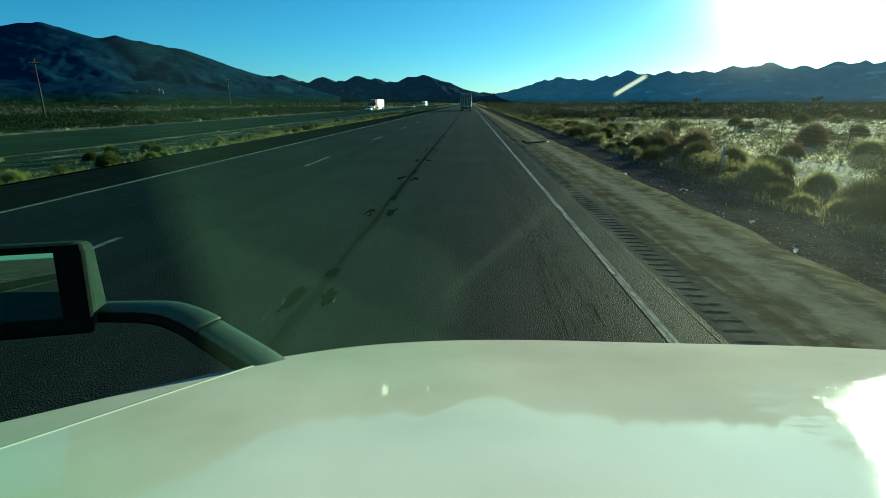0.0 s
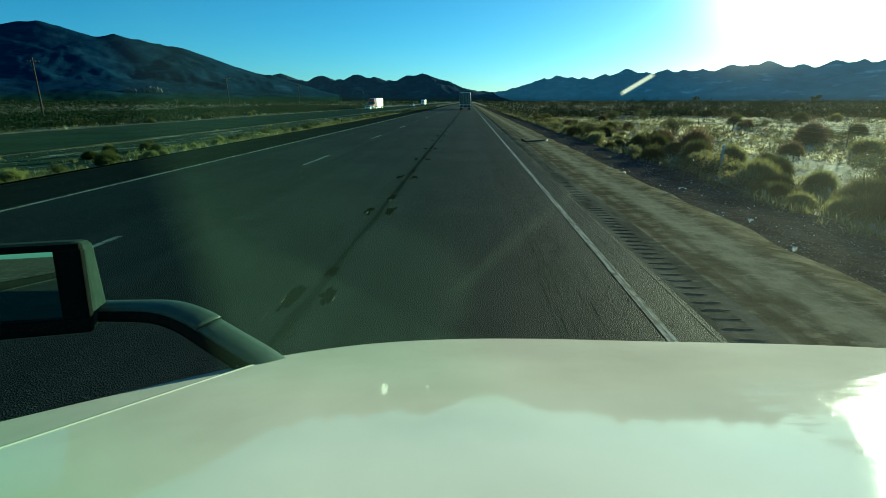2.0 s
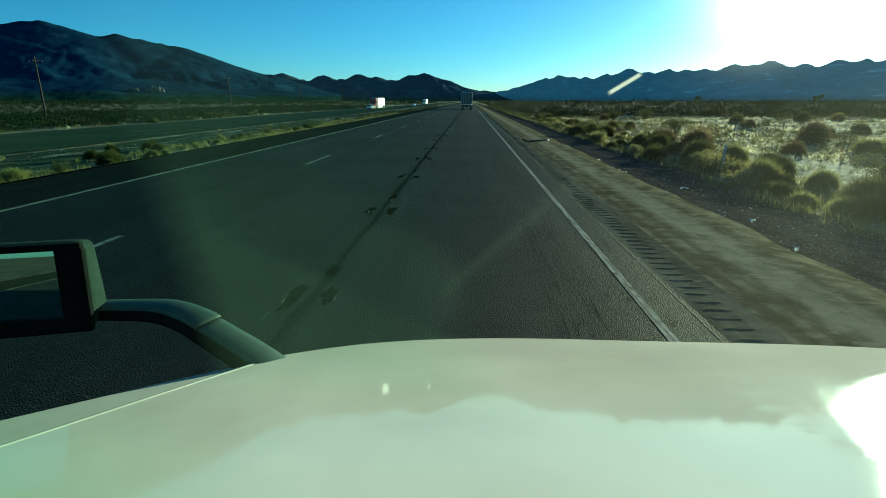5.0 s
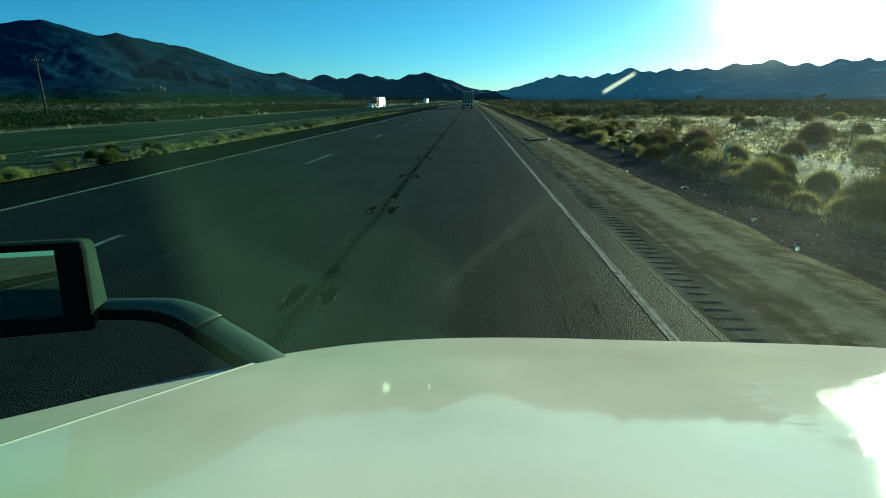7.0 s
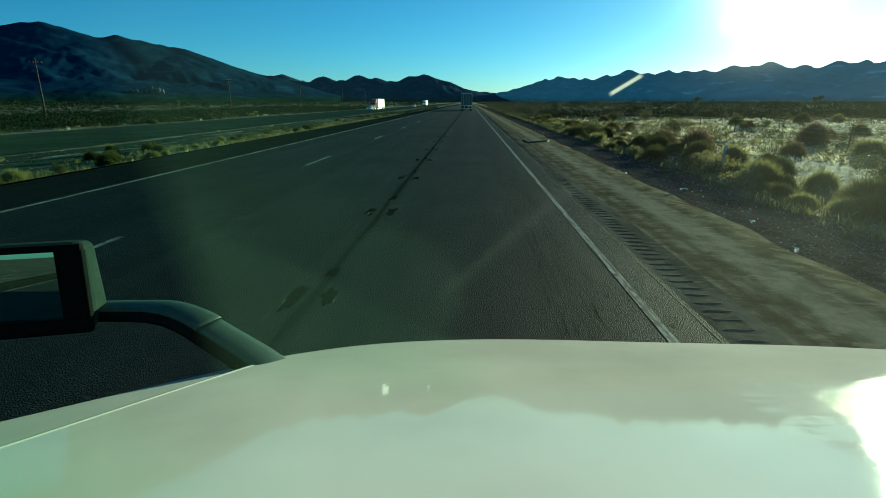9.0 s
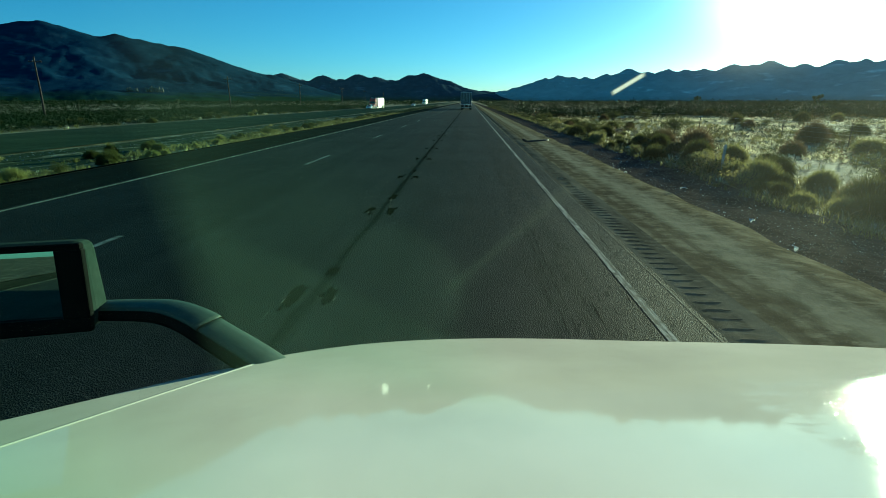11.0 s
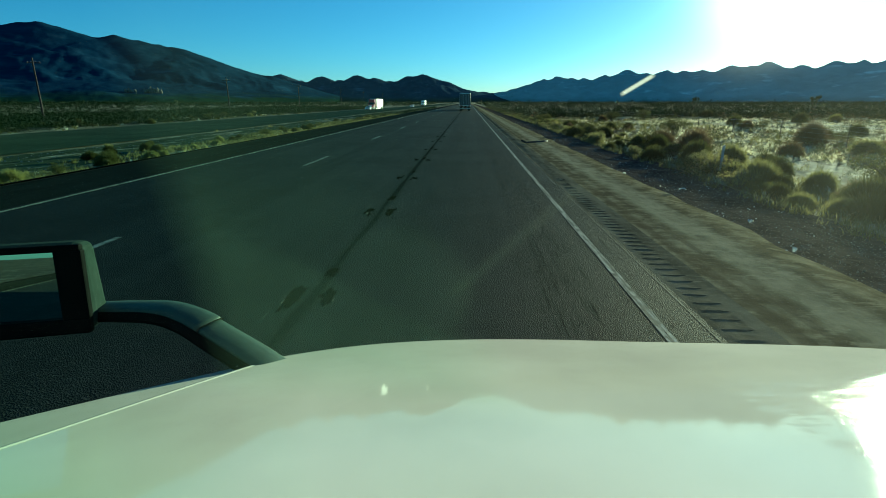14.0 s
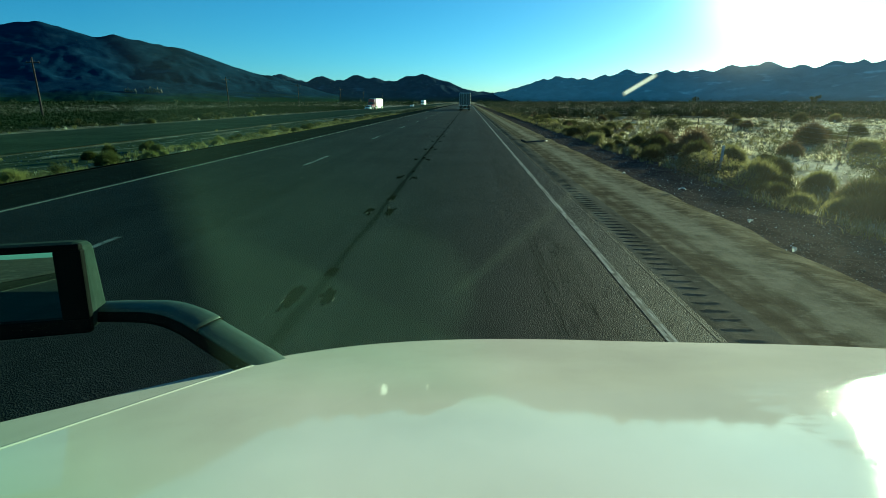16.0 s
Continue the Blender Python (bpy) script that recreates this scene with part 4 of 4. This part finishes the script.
# ---- roadside ----
def utility_pole(x, y, height, lean):
    t = thing("utility_pole", x, y, ground_z(x, y) - 0.1, 0, "weathered wooden utility pole with a crossarm", "utility pole", "pole line")
    part("pole", rod(0.19, height, "z", 0, 0, height / 2, 10, 0, 0.12), M_WOOD, t)
    arm_ = part("crossarm", box(2.4, 0.12, 0.14, 0, 0.12, height - 0.9, 0.01), M_WOOD, t)
    for k in (-1.05, -0.4, 0.4, 1.05):
        part("insulator", rod(0.05, 0.2, "z", k, 0.12, height - 0.67, 8, 0.01), M_STONE, arm_)
    t.rotation_euler = (0, radians(lean), 0)
    return t


for i, y in enumerate((88, 158, 228, 300, 372, 446)):
    utility_pole(-75 + (i % 2) * 1.0, y, 10.5, (0.8, -0.6, 0.3, 0.5, -0.8, 0.2)[i])


def marker_post(x, y):
    t = thing("marker_post", x, y, ground_z(x, y), 8, "thin white roadside marker post in the grass", "marker post")
    part("post", box(0.085, 0.03, 1.05, 0, 0, -0.1, 0.008), M_POST, t)
    part("reflector", box(0.08, 0.012, 0.16, 0, -0.022, 0.82, 0.003), M_STEEL, t)
    part("base_sleeve", box(0.12, 0.05, 0.2, 0, 0, -0.08, 0.008), M_STEEL, t)


marker_post(8.3, 17.0)


def wire_fence(x, y0, count, pitch):
    """A right-of-way fence: steel posts and four strands of wire."""
    t = thing("wire_fence", x, y0, 0, 0, "thin wire fence on dark steel posts across the desert scrub", "fence")
    tops = []
    for i in range(count):
        y_ = i * pitch
        z = ground_z(x, y0 + y_)
        tops.append((y_, z))
        lean = random.uniform(-0.02, 0.02)
        post = part("post", box(0.045, 0.05, 1.5, lean, y_, z - 0.15, 0.006), M_FENCE, t)
        part("clip", box(0.055, 0.06, 0.02, lean, y_, z + 1.2, 0.004), M_STEEL, post)
    for h in (0.4, 0.7, 0.95, 1.2):
        sv, sf = [], []
        for (ya, za), (yb, zb) in zip(tops, tops[1:]):
            stick(sv, sf, Vector((0.03, ya, za + h)), Vector((0.03, yb, zb + h)), 0.004, 0.004)
        raw("wire", sv, sf, M_STEEL, parent=t)
    return t



def tread(x, y):
    """A strip of tyre tread, curled at one end."""
    bm = bmesh.new()
    rings = []
    for k in range(33):
        u = k / 32
        px = -1.0 + 2.0 * u
        py = 0.55 * (1 - u) ** 2.4 + 0.06 * math.sin(u * 5)
        pz = 0.02 + 0.05 * u * (1 - u) + (0.12 * (1 - u / 0.12) if u < 0.12 else 0)
        w = 0.05 + 0.03 * u
        rings.append([bm.verts.new(v) for v in ((px, py - w, pz), (px, py + w, pz), (px, py + w * 0.8, pz + 0.07), (px, py - w * 0.8, pz + 0.07 + 0.012 * (k % 2)))])
    for a, b in zip(rings, rings[1:]):
        for k in range(4):
            bm.faces.new((a[k], a[(k + 1) % 4], b[(k + 1) % 4], b[k]))
    bm.faces.new(rings[0][::-1])
    bm.faces.new(rings[-1])
    bmesh.ops.recalc_face_normals(bm, faces=bm.faces[:])
    ob = as_object("tyre_tread", bm, M_RUBBER)
    ob.matrix_basis = pose(x, y, -0.03, 0, 0, 62)
    return tagged(ob, "curved strip of shredded black tyre tread on the shoulder", "tyre tread")


tread(3.7, 27)


# ---- plants ----
def rand_dir():
    while True:
        v = Vector((random.uniform(-1, 1), random.uniform(-1, 1), random.uniform(-1, 1)))
        if 0.05 < v.length < 1:
            return v.normalized()


def leaf_cloud(verts, faces, centre, radius, count, size, squash=0.8):
    for _ in range(count):
        d = rand_dir()
        p = centre + Vector((d.x, d.y, d.z * squash)) * radius * random.uniform(0.45, 1.0) ** 0.6
        if p.z < 0.01:
            p.z = random.uniform(0.01, 0.12)
        a, b = rand_dir(), rand_dir()
        l = size * random.uniform(0.6, 1.5)
        n = len(verts)
        verts += [p - a * l, p + b * l * 0.35, p + a * l, p - b * l * 0.35]
        faces.append((n, n + 1, n + 2, n + 3))


def stick(verts, faces, a, b, ra, rb):
    d = (b - a).normalized()
    s = d.orthogonal().normalized()
    u = d.cross(s)
    n = len(verts)
    for p, r in ((a, ra), (b, rb)):
        for k in range(3):
            t = 2 * math.pi * k / 3
            verts.append(p + s * r * math.cos(t) + u * r * math.sin(t))
    for k in range(3):
        faces.append((n + k, n + (k + 1) % 3, n + 3 + (k + 1) % 3, n + 3 + k))


def bush(kind, leaf_mat_, count, spread_, height):
    """A desert shrub about a metre wide: stems from one root, and leaves in uneven clumps."""
    sv, sf, lv, lf = [], [], [], []
    n = random.randint(11, 15)
    for k in range(n):
        a = 2 * math.pi * k / n + random.uniform(-0.3, 0.3)
        lean = random.uniform(0.15, 1.0)
        tip = Vector((math.cos(a) * spread_ * lean, math.sin(a) * spread_ * lean, height * random.uniform(0.6, 1.0) * (1.1 - 0.5 * lean)))
        mid = tip * 0.5 + Vector((0, 0, 0.08 * height))
        stick(sv, sf, Vector((0, 0, -0.05)), mid, 0.014, 0.009)
        stick(sv, sf, mid, tip, 0.009, 0.003)
        for _ in range(3):
            e = mid + (tip - mid) * random.uniform(0.1, 0.9)
            stick(sv, sf, e, e + (rand_dir() + Vector((0, 0, 0.7))) * 0.15, 0.005, 0.002)
        leaf_cloud(lv, lf, tip * 0.92, spread_ * random.uniform(0.26, 0.42), count // n, 0.022, 0.85)
        leaf_cloud(lv, lf, mid, spread_ * 0.28, count // (2 * n), 0.022, 0.8)
    t = thing("shrub", 0, 0, -50, 0)
    raw("trunk", sv, sf, M_TWIG, parent=t)
    raw("foliage", lv, lf, leaf_mat_, parent=t)
    return t


def mound(mat, count, radius, height):
    """A dome of fine stems that spring from one root, as rabbitbrush grows."""
    sv, sf, lv, lf = [], [], [], []
    for k in range(9):
        a = k * 0.7 + random.uniform(-0.2, 0.2)
        stick(sv, sf, Vector((0, 0, -0.05)), Vector((math.cos(a) * radius * 0.5, math.sin(a) * radius * 0.5, height * 0.55)), 0.012, 0.005)
    lobes = [(random.uniform(0, 6.283), random.uniform(0.75, 1.15)) for _ in range(6)]
    for _ in range(count):
        a = random.uniform(0, 6.283)
        e = math.asin(random.uniform(0.02, 1.0))
        k = random.uniform(0.55, 1.05) * (0.8 + 0.2 * max(w * math.cos(a - b) for b, w in lobes))
        tip = Vector((math.cos(a) * math.cos(e) * radius, math.sin(a) * math.cos(e) * radius, math.sin(e) * height)) * k
        tip += rand_dir() * 0.05
        tip.z = max(tip.z, 0.03)
        base = tip * random.uniform(0.45, 0.72) - Vector((0, 0, 0.03))
        side = rand_dir().cross(tip - base).normalized() * random.uniform(0.0025, 0.0055)
        bend = Vector((random.uniform(-1, 1), random.uniform(-1, 1), 0.8)) * 0.05
        n = len(lv)
        lv += [base - side, base + side, (base + tip) / 2 + bend * 0.4 + side, tip + bend, (base + tip) / 2 + bend * 0.4 - side]
        lf.append((n, n + 1, n + 2, n + 3, n + 4))
    t = thing("shrub", 0, 0, -50, 0)
    raw("trunk", sv, sf, M_TWIG, parent=t)
    raw("foliage", lv, lf, mat, parent=t)
    return t


wire_fence(20.0, 16, 18, 6.0)
SHRUBS = [(bush("a", M_LEAF[0], 2400, 0.55, 0.8), "dark green creosote shrub on the desert floor"),
          (bush("b", M_LEAF[0], 2600, 0.65, 0.65), "low dark green creosote shrub on the desert floor"),
          (bush("c", M_LEAF[1], 2400, 0.5, 0.5), "rounded grey-green sage shrub on sandy soil"),
          (bush("d", M_LEAF[1], 2000, 0.45, 0.6), "upright grey-green sage shrub on sandy soil"),
          (bush("e", M_LEAF[2], 800, 0.5, 0.5), "dry straw-coloured shrub beside the verge"),
          (mound(M_BROOM, 5200, 0.55, 0.62), "rounded yellow-green rabbitbrush mound beside the verge"),
          (mound(M_BROOM, 4600, 0.5, 0.45), "low yellow-green rabbitbrush mound beside the verge"),
          (mound(M_RUST, 4400, 0.6, 0.75), "reddish-brown dry shrub on sandy soil"),
          (mound(M_LEAF[0], 5200, 0.6, 0.7), "dense dark olive shrub on the desert floor")]
used = set()


def plant(kind, x, y, size):
    src, label = SHRUBS[kind]
    m = pose(x, y, ground_z(x, y) + 0.01, 0, 0, random.uniform(0, 360)) @ Matrix.Diagonal((size, size, size * random.uniform(0.85, 1.15), 1))
    if kind not in used:
        used.add(kind)
        ob = src
        ob.matrix_basis = m
    else:
        ob = src.copy()
        scene.collection.objects.link(ob)
        for c in src.children:
            k = c.copy()
            scene.collection.objects.link(k)
            k.parent = ob
        ob.matrix_basis = m
    tagged(ob, label, "shrub", "desert shrubs")
    return ob


# the row along the right verge
y = 4.5
while y < 80:
    plant(random.choice((5, 6, 6, 8, 8, 2, 3, 4, 1)), random.uniform(7.2, 8.7), y, random.uniform(0.45, 1.0 if y < 14 else 1.3))
    if random.random() < 0.75:
        plant(random.choice((5, 6, 8, 8, 0, 7)), random.uniform(8.9, 10.9), y + random.uniform(-0.5, 0.5), random.uniform(0.7, 1.3))
    y += random.uniform(0.5, 1.0) * (1 + y / 45)
# scattered over the sand beyond
for _ in range(80):
    yy = 9 + 75 * random.random() ** 1.2
    plant(random.choice((0, 0, 1, 8, 8, 7, 7, 5)), random.uniform(10, 14 + yy * 0.95), yy, random.uniform(0.9, 1.9))
# along the median and across the far carriageway
y = 11.0
while y < 95:
    plant(random.choice((0, 1, 8, 8, 8, 6, 5)), random.uniform(-16.4, -13.6), y, random.uniform(0.4, 0.95))
    y += random.uniform(0.6, 1.7) * (1 + y / 60)
for _ in range(16):
    plant(random.choice((1, 8, 4)), random.uniform(-25, -17), random.uniform(16, 110), random.uniform(0.4, 0.8))
for _ in range(24):
    yy = random.uniform(45, 130)
    plant(random.choice((0, 1, 8, 8, 5)), random.uniform(-56, -44), yy, random.uniform(0.7, 1.6))


def joshua(seed, height):
    random.seed(seed)
    t = thing("joshua_tree", 0, 0, -60, 0)
    tv, tf, sv, sf = [], [], [], []

    def tuft(c, d):
        for _ in range(46):
            o = (rand_dir() + d * 0.55).normalized()
            s = o.orthogonal().normalized() * 0.018
            n = len(sv)
            sv.extend([c - s, c + s, c + o * random.uniform(0.25, 0.42)])
            sf.append((n, n + 1, n + 2))

    def limb(a, d, length, r, depth):
        p = a
        for k in range(3):
            d = (d + Vector((random.uniform(-0.25, 0.25), random.uniform(-0.25, 0.25), 0.12))).normalized()
            q = p + d * length / 3
            stick(tv, tf, p, q, r * (1 - 0.12 * k), r * (1 - 0.12 * (k + 1)))
            if depth < 3 and k:
                tuft(p, d)
            p = q
        if depth == 0 or random.random() < 0.12:
            for _ in range(2):
                tuft(p, d)
            return
        for _ in range(random.choice((2, 2, 3))):
            nd = (d * 0.6 + Vector((random.uniform(-1, 1), random.uniform(-1, 1), random.uniform(0.0, 0.5)))).normalized()
            limb(p, nd, length * random.uniform(0.55, 0.8), r * 0.72, depth - 1)

    limb(Vector((0, 0, -0.1)), Vector((0, 0, 1)), height * 0.42, 0.12, 3)
    raw("trunk", tv, tf, M_BARK, parent=t)
    raw("crown", sv, sf, M_SPIKE, parent=t)
    return tagged(t, "branched joshua tree with spiky green tufts", "joshua tree", "joshua trees")


JT = [joshua(3, 3.2), joshua(8, 4.0), joshua(15, 2.6)]
random.seed(21)
spots = [(66, 92), (70, 110), (85, 130), (110, 150), (55, 130), (92, 108), (-95, 150), (-120, 210)]
for i, (x, y) in enumerate(spots):
    src = JT[i % 3]
    k = random.uniform(0.75, 1.1)
    m = pose(x, y, ground_z(x, y), 0, 0, random.uniform(0, 360)) @ Matrix.Diagonal((k, k, k, 1))
    if i < 3:
        src.matrix_basis = m
    else:
        ob = src.copy()
        scene.collection.objects.link(ob)
        for c in src.children:
            cc = c.copy()
            scene.collection.objects.link(cc)
            cc.parent = ob
        ob.matrix_basis = m


# ---- what nobody could count ----
def scatter_scrub(name, zones, mat, label):
    verts, faces = [], []
    for count, spot, scale in zones:
        for _ in range(count):
            x, y = spot()
            r = random.uniform(0.35, 0.95) * (1 + min(1.0, math.hypot(x, y) / 500)) * scale
            h = r * random.uniform(0.8, 1.5)
            z = ground_z(x, y)
            away = math.hypot(x, y)
            cards, size = (110, 0.075) if away < 75 else (44, 0.15) if away < 230 else (20, 0.26)
            for _k in range(cards):
                a = random.uniform(0, 6.283)
                q = math.sqrt(random.random()) * r
                p = Vector((x + math.cos(a) * q, y + math.sin(a) * q, z + h * random.uniform(0.05, 1.0) * (1.05 - 0.6 * (q / r) ** 2)))
                u, w = rand_dir() * r * size, rand_dir() * r * size * 0.78
                n = len(verts)
                verts += [p - u, p + w, p + u]
                faces.append((n, n + 1, n + 2))
    ob = raw(name, verts, faces, mat)
    return tagged(ob, label, "scrub", kind="stuff")


def right_far():
    d = 82 + 850 * random.random() ** 2.0
    return random.uniform(9.5, 16 + d * 1.05), d


def right_near():
    d = random.uniform(20, 85)
    return random.uniform(10, 16 + d * 1.05), d


def right_mid():
    d = random.uniform(13, 42)
    return random.uniform(11, 14 + d), d


def left_far():
    d = 45 + 850 * random.random() ** 1.8
    return -random.uniform(46, 60 + d * 1.25), d


def right_plain():
    d = random.uniform(500, 2600)
    return random.uniform(12, d * 1.05), d


def left_plain():
    d = random.uniform(400, 2000)
    return -random.uniform(46, 60 + d * 1.1), d


def right_row():
    return 7.0 + 3.2 * random.random(), 16 + 200 * random.random() ** 1.3


def median_row():
    return random.uniform(-16.6, -13.4), 25 + 200 * random.random()


def left_band():
    d = random.uniform(40, 260)
    return -random.uniform(45, 95), d


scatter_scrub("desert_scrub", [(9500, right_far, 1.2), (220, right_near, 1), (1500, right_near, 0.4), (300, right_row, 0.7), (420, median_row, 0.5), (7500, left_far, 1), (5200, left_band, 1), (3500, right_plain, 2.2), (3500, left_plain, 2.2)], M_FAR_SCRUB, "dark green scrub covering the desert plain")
scatter_scrub("creosote_scrub", [(560, right_near, 0.75), (170, right_mid, 0.6), (260, right_row, 0.5)], M_LEAF[0], "olive creosote scrub scattered over the sandy desert floor")
scatter_scrub("rusty_scrub", [(240, right_near, 0.8), (60, right_row, 0.5)], M_RUST, "reddish-brown dry scrub scattered over the sandy desert floor")


def grass(name, zones, label, mat=None):
    verts, faces = [], []
    for count, spot, tall in zones:
        for _ in range(count):
            x, y = spot()
            z = ground_z(x, y)
            for _b in range(11):
                a = random.uniform(0, 6.283)
                lean = random.uniform(0.2, 1.3)
                h = tall * random.uniform(0.45, 1.2)
                w = 0.005 + y * 0.0004
                px, py = x + random.gauss(0, 0.06), y + random.gauss(0, 0.06)
                dx, dy = math.cos(a), math.sin(a)
                n = len(verts)
                mx, my = px + dx * lean * h * 0.35, py + dy * lean * h * 0.35
                verts += [(px - dy * w, py + dx * w, z - 0.02), (px + dy * w, py - dx * w, z - 0.02), (mx + dy * w * 0.8, my - dx * w * 0.8, z + h * 0.6),
                          (mx - dy * w * 0.8, my + dx * w * 0.8, z + h * 0.6), (px + dx * lean * h, py + dy * lean * h, z + h)]
                faces += [(n, n + 1, n + 2, n + 3), (n + 3, n + 2, n + 4)]
    ob = raw(name, verts, faces, mat or M_GRASS)
    return tagged(ob, label, "grass", kind="stuff")


def patchy(x0, x1, y0, y1):
    """Spots in long bare-looking patches, with gaps between them."""
    def spot():
        while True:
            x, yy = random.uniform(x0, x1), y0 + (y1 - y0) * random.random() ** 1.2
            if x < 14 + yy * 0.95 and noise.noise(Vector((x * 0.14, yy * 0.22, 8.4))) > random.uniform(0.0, 0.2):
                return x, yy
    return spot


def clumped(x0, x1, y0, y1, power):
    def spot():
        while True:
            yy = y0 + (y1 - y0) * random.random() ** power
            x = random.uniform(x0, x1)
            if noise.noise(Vector((x * 0.5, yy * 0.28, 2.2))) > random.uniform(-0.45, 0.3):
                return x, yy
    return spot


grass("verge_grass", [(2300, clumped(6.9, 10.4, 4, 110, 1.5), 0.24), (900, clumped(10, 26, 8, 80, 1.3), 0.28), (2400, clumped(-17.2, -13.3, 9, 130, 1.5), 0.19), (260, clumped(-58, -44, 40, 140, 1), 0.3)],
      "dry yellow-green grass tufts along the road")


grass("straw_grass", [(3000, patchy(12.5, 85, 20, 88), 0.22), (140, clumped(7.6, 10.5, 9, 60, 1.2), 0.24), (700, clumped(10.0, 24, 8, 36, 1.0), 0.13), (60, clumped(-16.8, -13.8, 12, 100, 1.2), 0.14), (50, clumped(-60, -45, 45, 130, 1), 0.4)], "pale bleached bunch grass on the desert floor", M_STRAW)


def stones(name, count, spot, lo, hi, mat, label, category):
    verts, faces = [], []
    for _ in range(count):
        x, y = spot()
        r = random.uniform(lo, hi)
        z = ground_z(x, y) + 0.05
        n = len(verts)
        for dx, dy, dz in ((1, 0, 0), (0, 1, 0), (-1, 0, 0), (0, -1, 0), (0.1, 0.1, 0.75), (0, 0, -0.5)):
            verts.append((x + dx * r * random.uniform(0.6, 1.3), y + dy * r * random.uniform(0.6, 1.3), z + dz * r * random.uniform(0.7, 1.2)))
        for a, b in ((0, 1), (1, 2), (2, 3), (3, 0)):
            faces += [(n + a, n + b, n + 4), (n + b, n + a, n + 5)]
    return tagged(raw(name, verts, faces, mat), label, category, kind="stuff")


stones("gravel", 8000, lambda: (4.3 + 3.2 * random.random(), 3 + 60 * random.random() ** 1.8), 0.005, 0.02, M_STONE, "loose grey stones on the verge", "gravel")
stones("desert_stones", 2600, lambda: (9.2 + 16 * random.random(), 8 + 40 * random.random() ** 1.3), 0.012, 0.05, M_STONE, "scattered stones on the sandy desert floor", "gravel")
stones("median_stones", 1500, lambda: (random.uniform(-25, -13.2), 8 + 80 * random.random() ** 1.3), 0.02, 0.07, M_STONE, "loose pale stones on the median", "gravel")
stones("glass_specks", 60, lambda: (4.6 + 2.7 * random.random(), 4 + 40 * random.random() ** 1.5), 0.01, 0.024, M_CHROME, "glinting bits of glass and foil on the verge", "litter")
stones("litter_specks", 420, lambda: (4.6 + 2.7 * random.random(), 4 + 40 * random.random() ** 1.5), 0.008, 0.022, M_LITTER, "glinting specks of broken glass and litter", "litter")


def scrap(x, y, w, l, turn):
    n = 8
    bm = bmesh.new()
    ring = [bm.verts.new((w * math.cos(k * 0.785) * random.uniform(0.5, 1.1), l * math.sin(k * 0.785) * random.uniform(0.5, 1.1), 0.03 + random.uniform(0, 0.09))) for k in range(n)]
    mid = bm.verts.new((0, 0, 0.1))
    for k in range(n):
        bm.faces.new((ring[k], ring[(k + 1) % n], mid))
    bmesh.ops.solidify(bm, geom=bm.faces[:], thickness=0.006)
    ob = as_object("plastic_scrap", bm, M_LITTER)
    ob.matrix_basis = pose(x, y, ground_z(x, y) + 0.02, 0, 0, turn)
    return tagged(ob, "crumpled white plastic scrap on the verge", "litter", "roadside litter")


for x, y, w, l, a in ((5.4, 9.6, 0.1, 0.05, 20), (5.0, 7.6, 0.07, 0.04, 70), (5.7, 13.5, 0.12, 0.06, 0), (4.9, 16, 0.09, 0.05, 45), (-13.4, 17.5, 0.16, 0.05, 80), (-13.2, 14.6, 0.2, 0.04, 10), (9.6, 17, 0.34, 0.2, 30)):
    scrap(x, y, w, l, a)
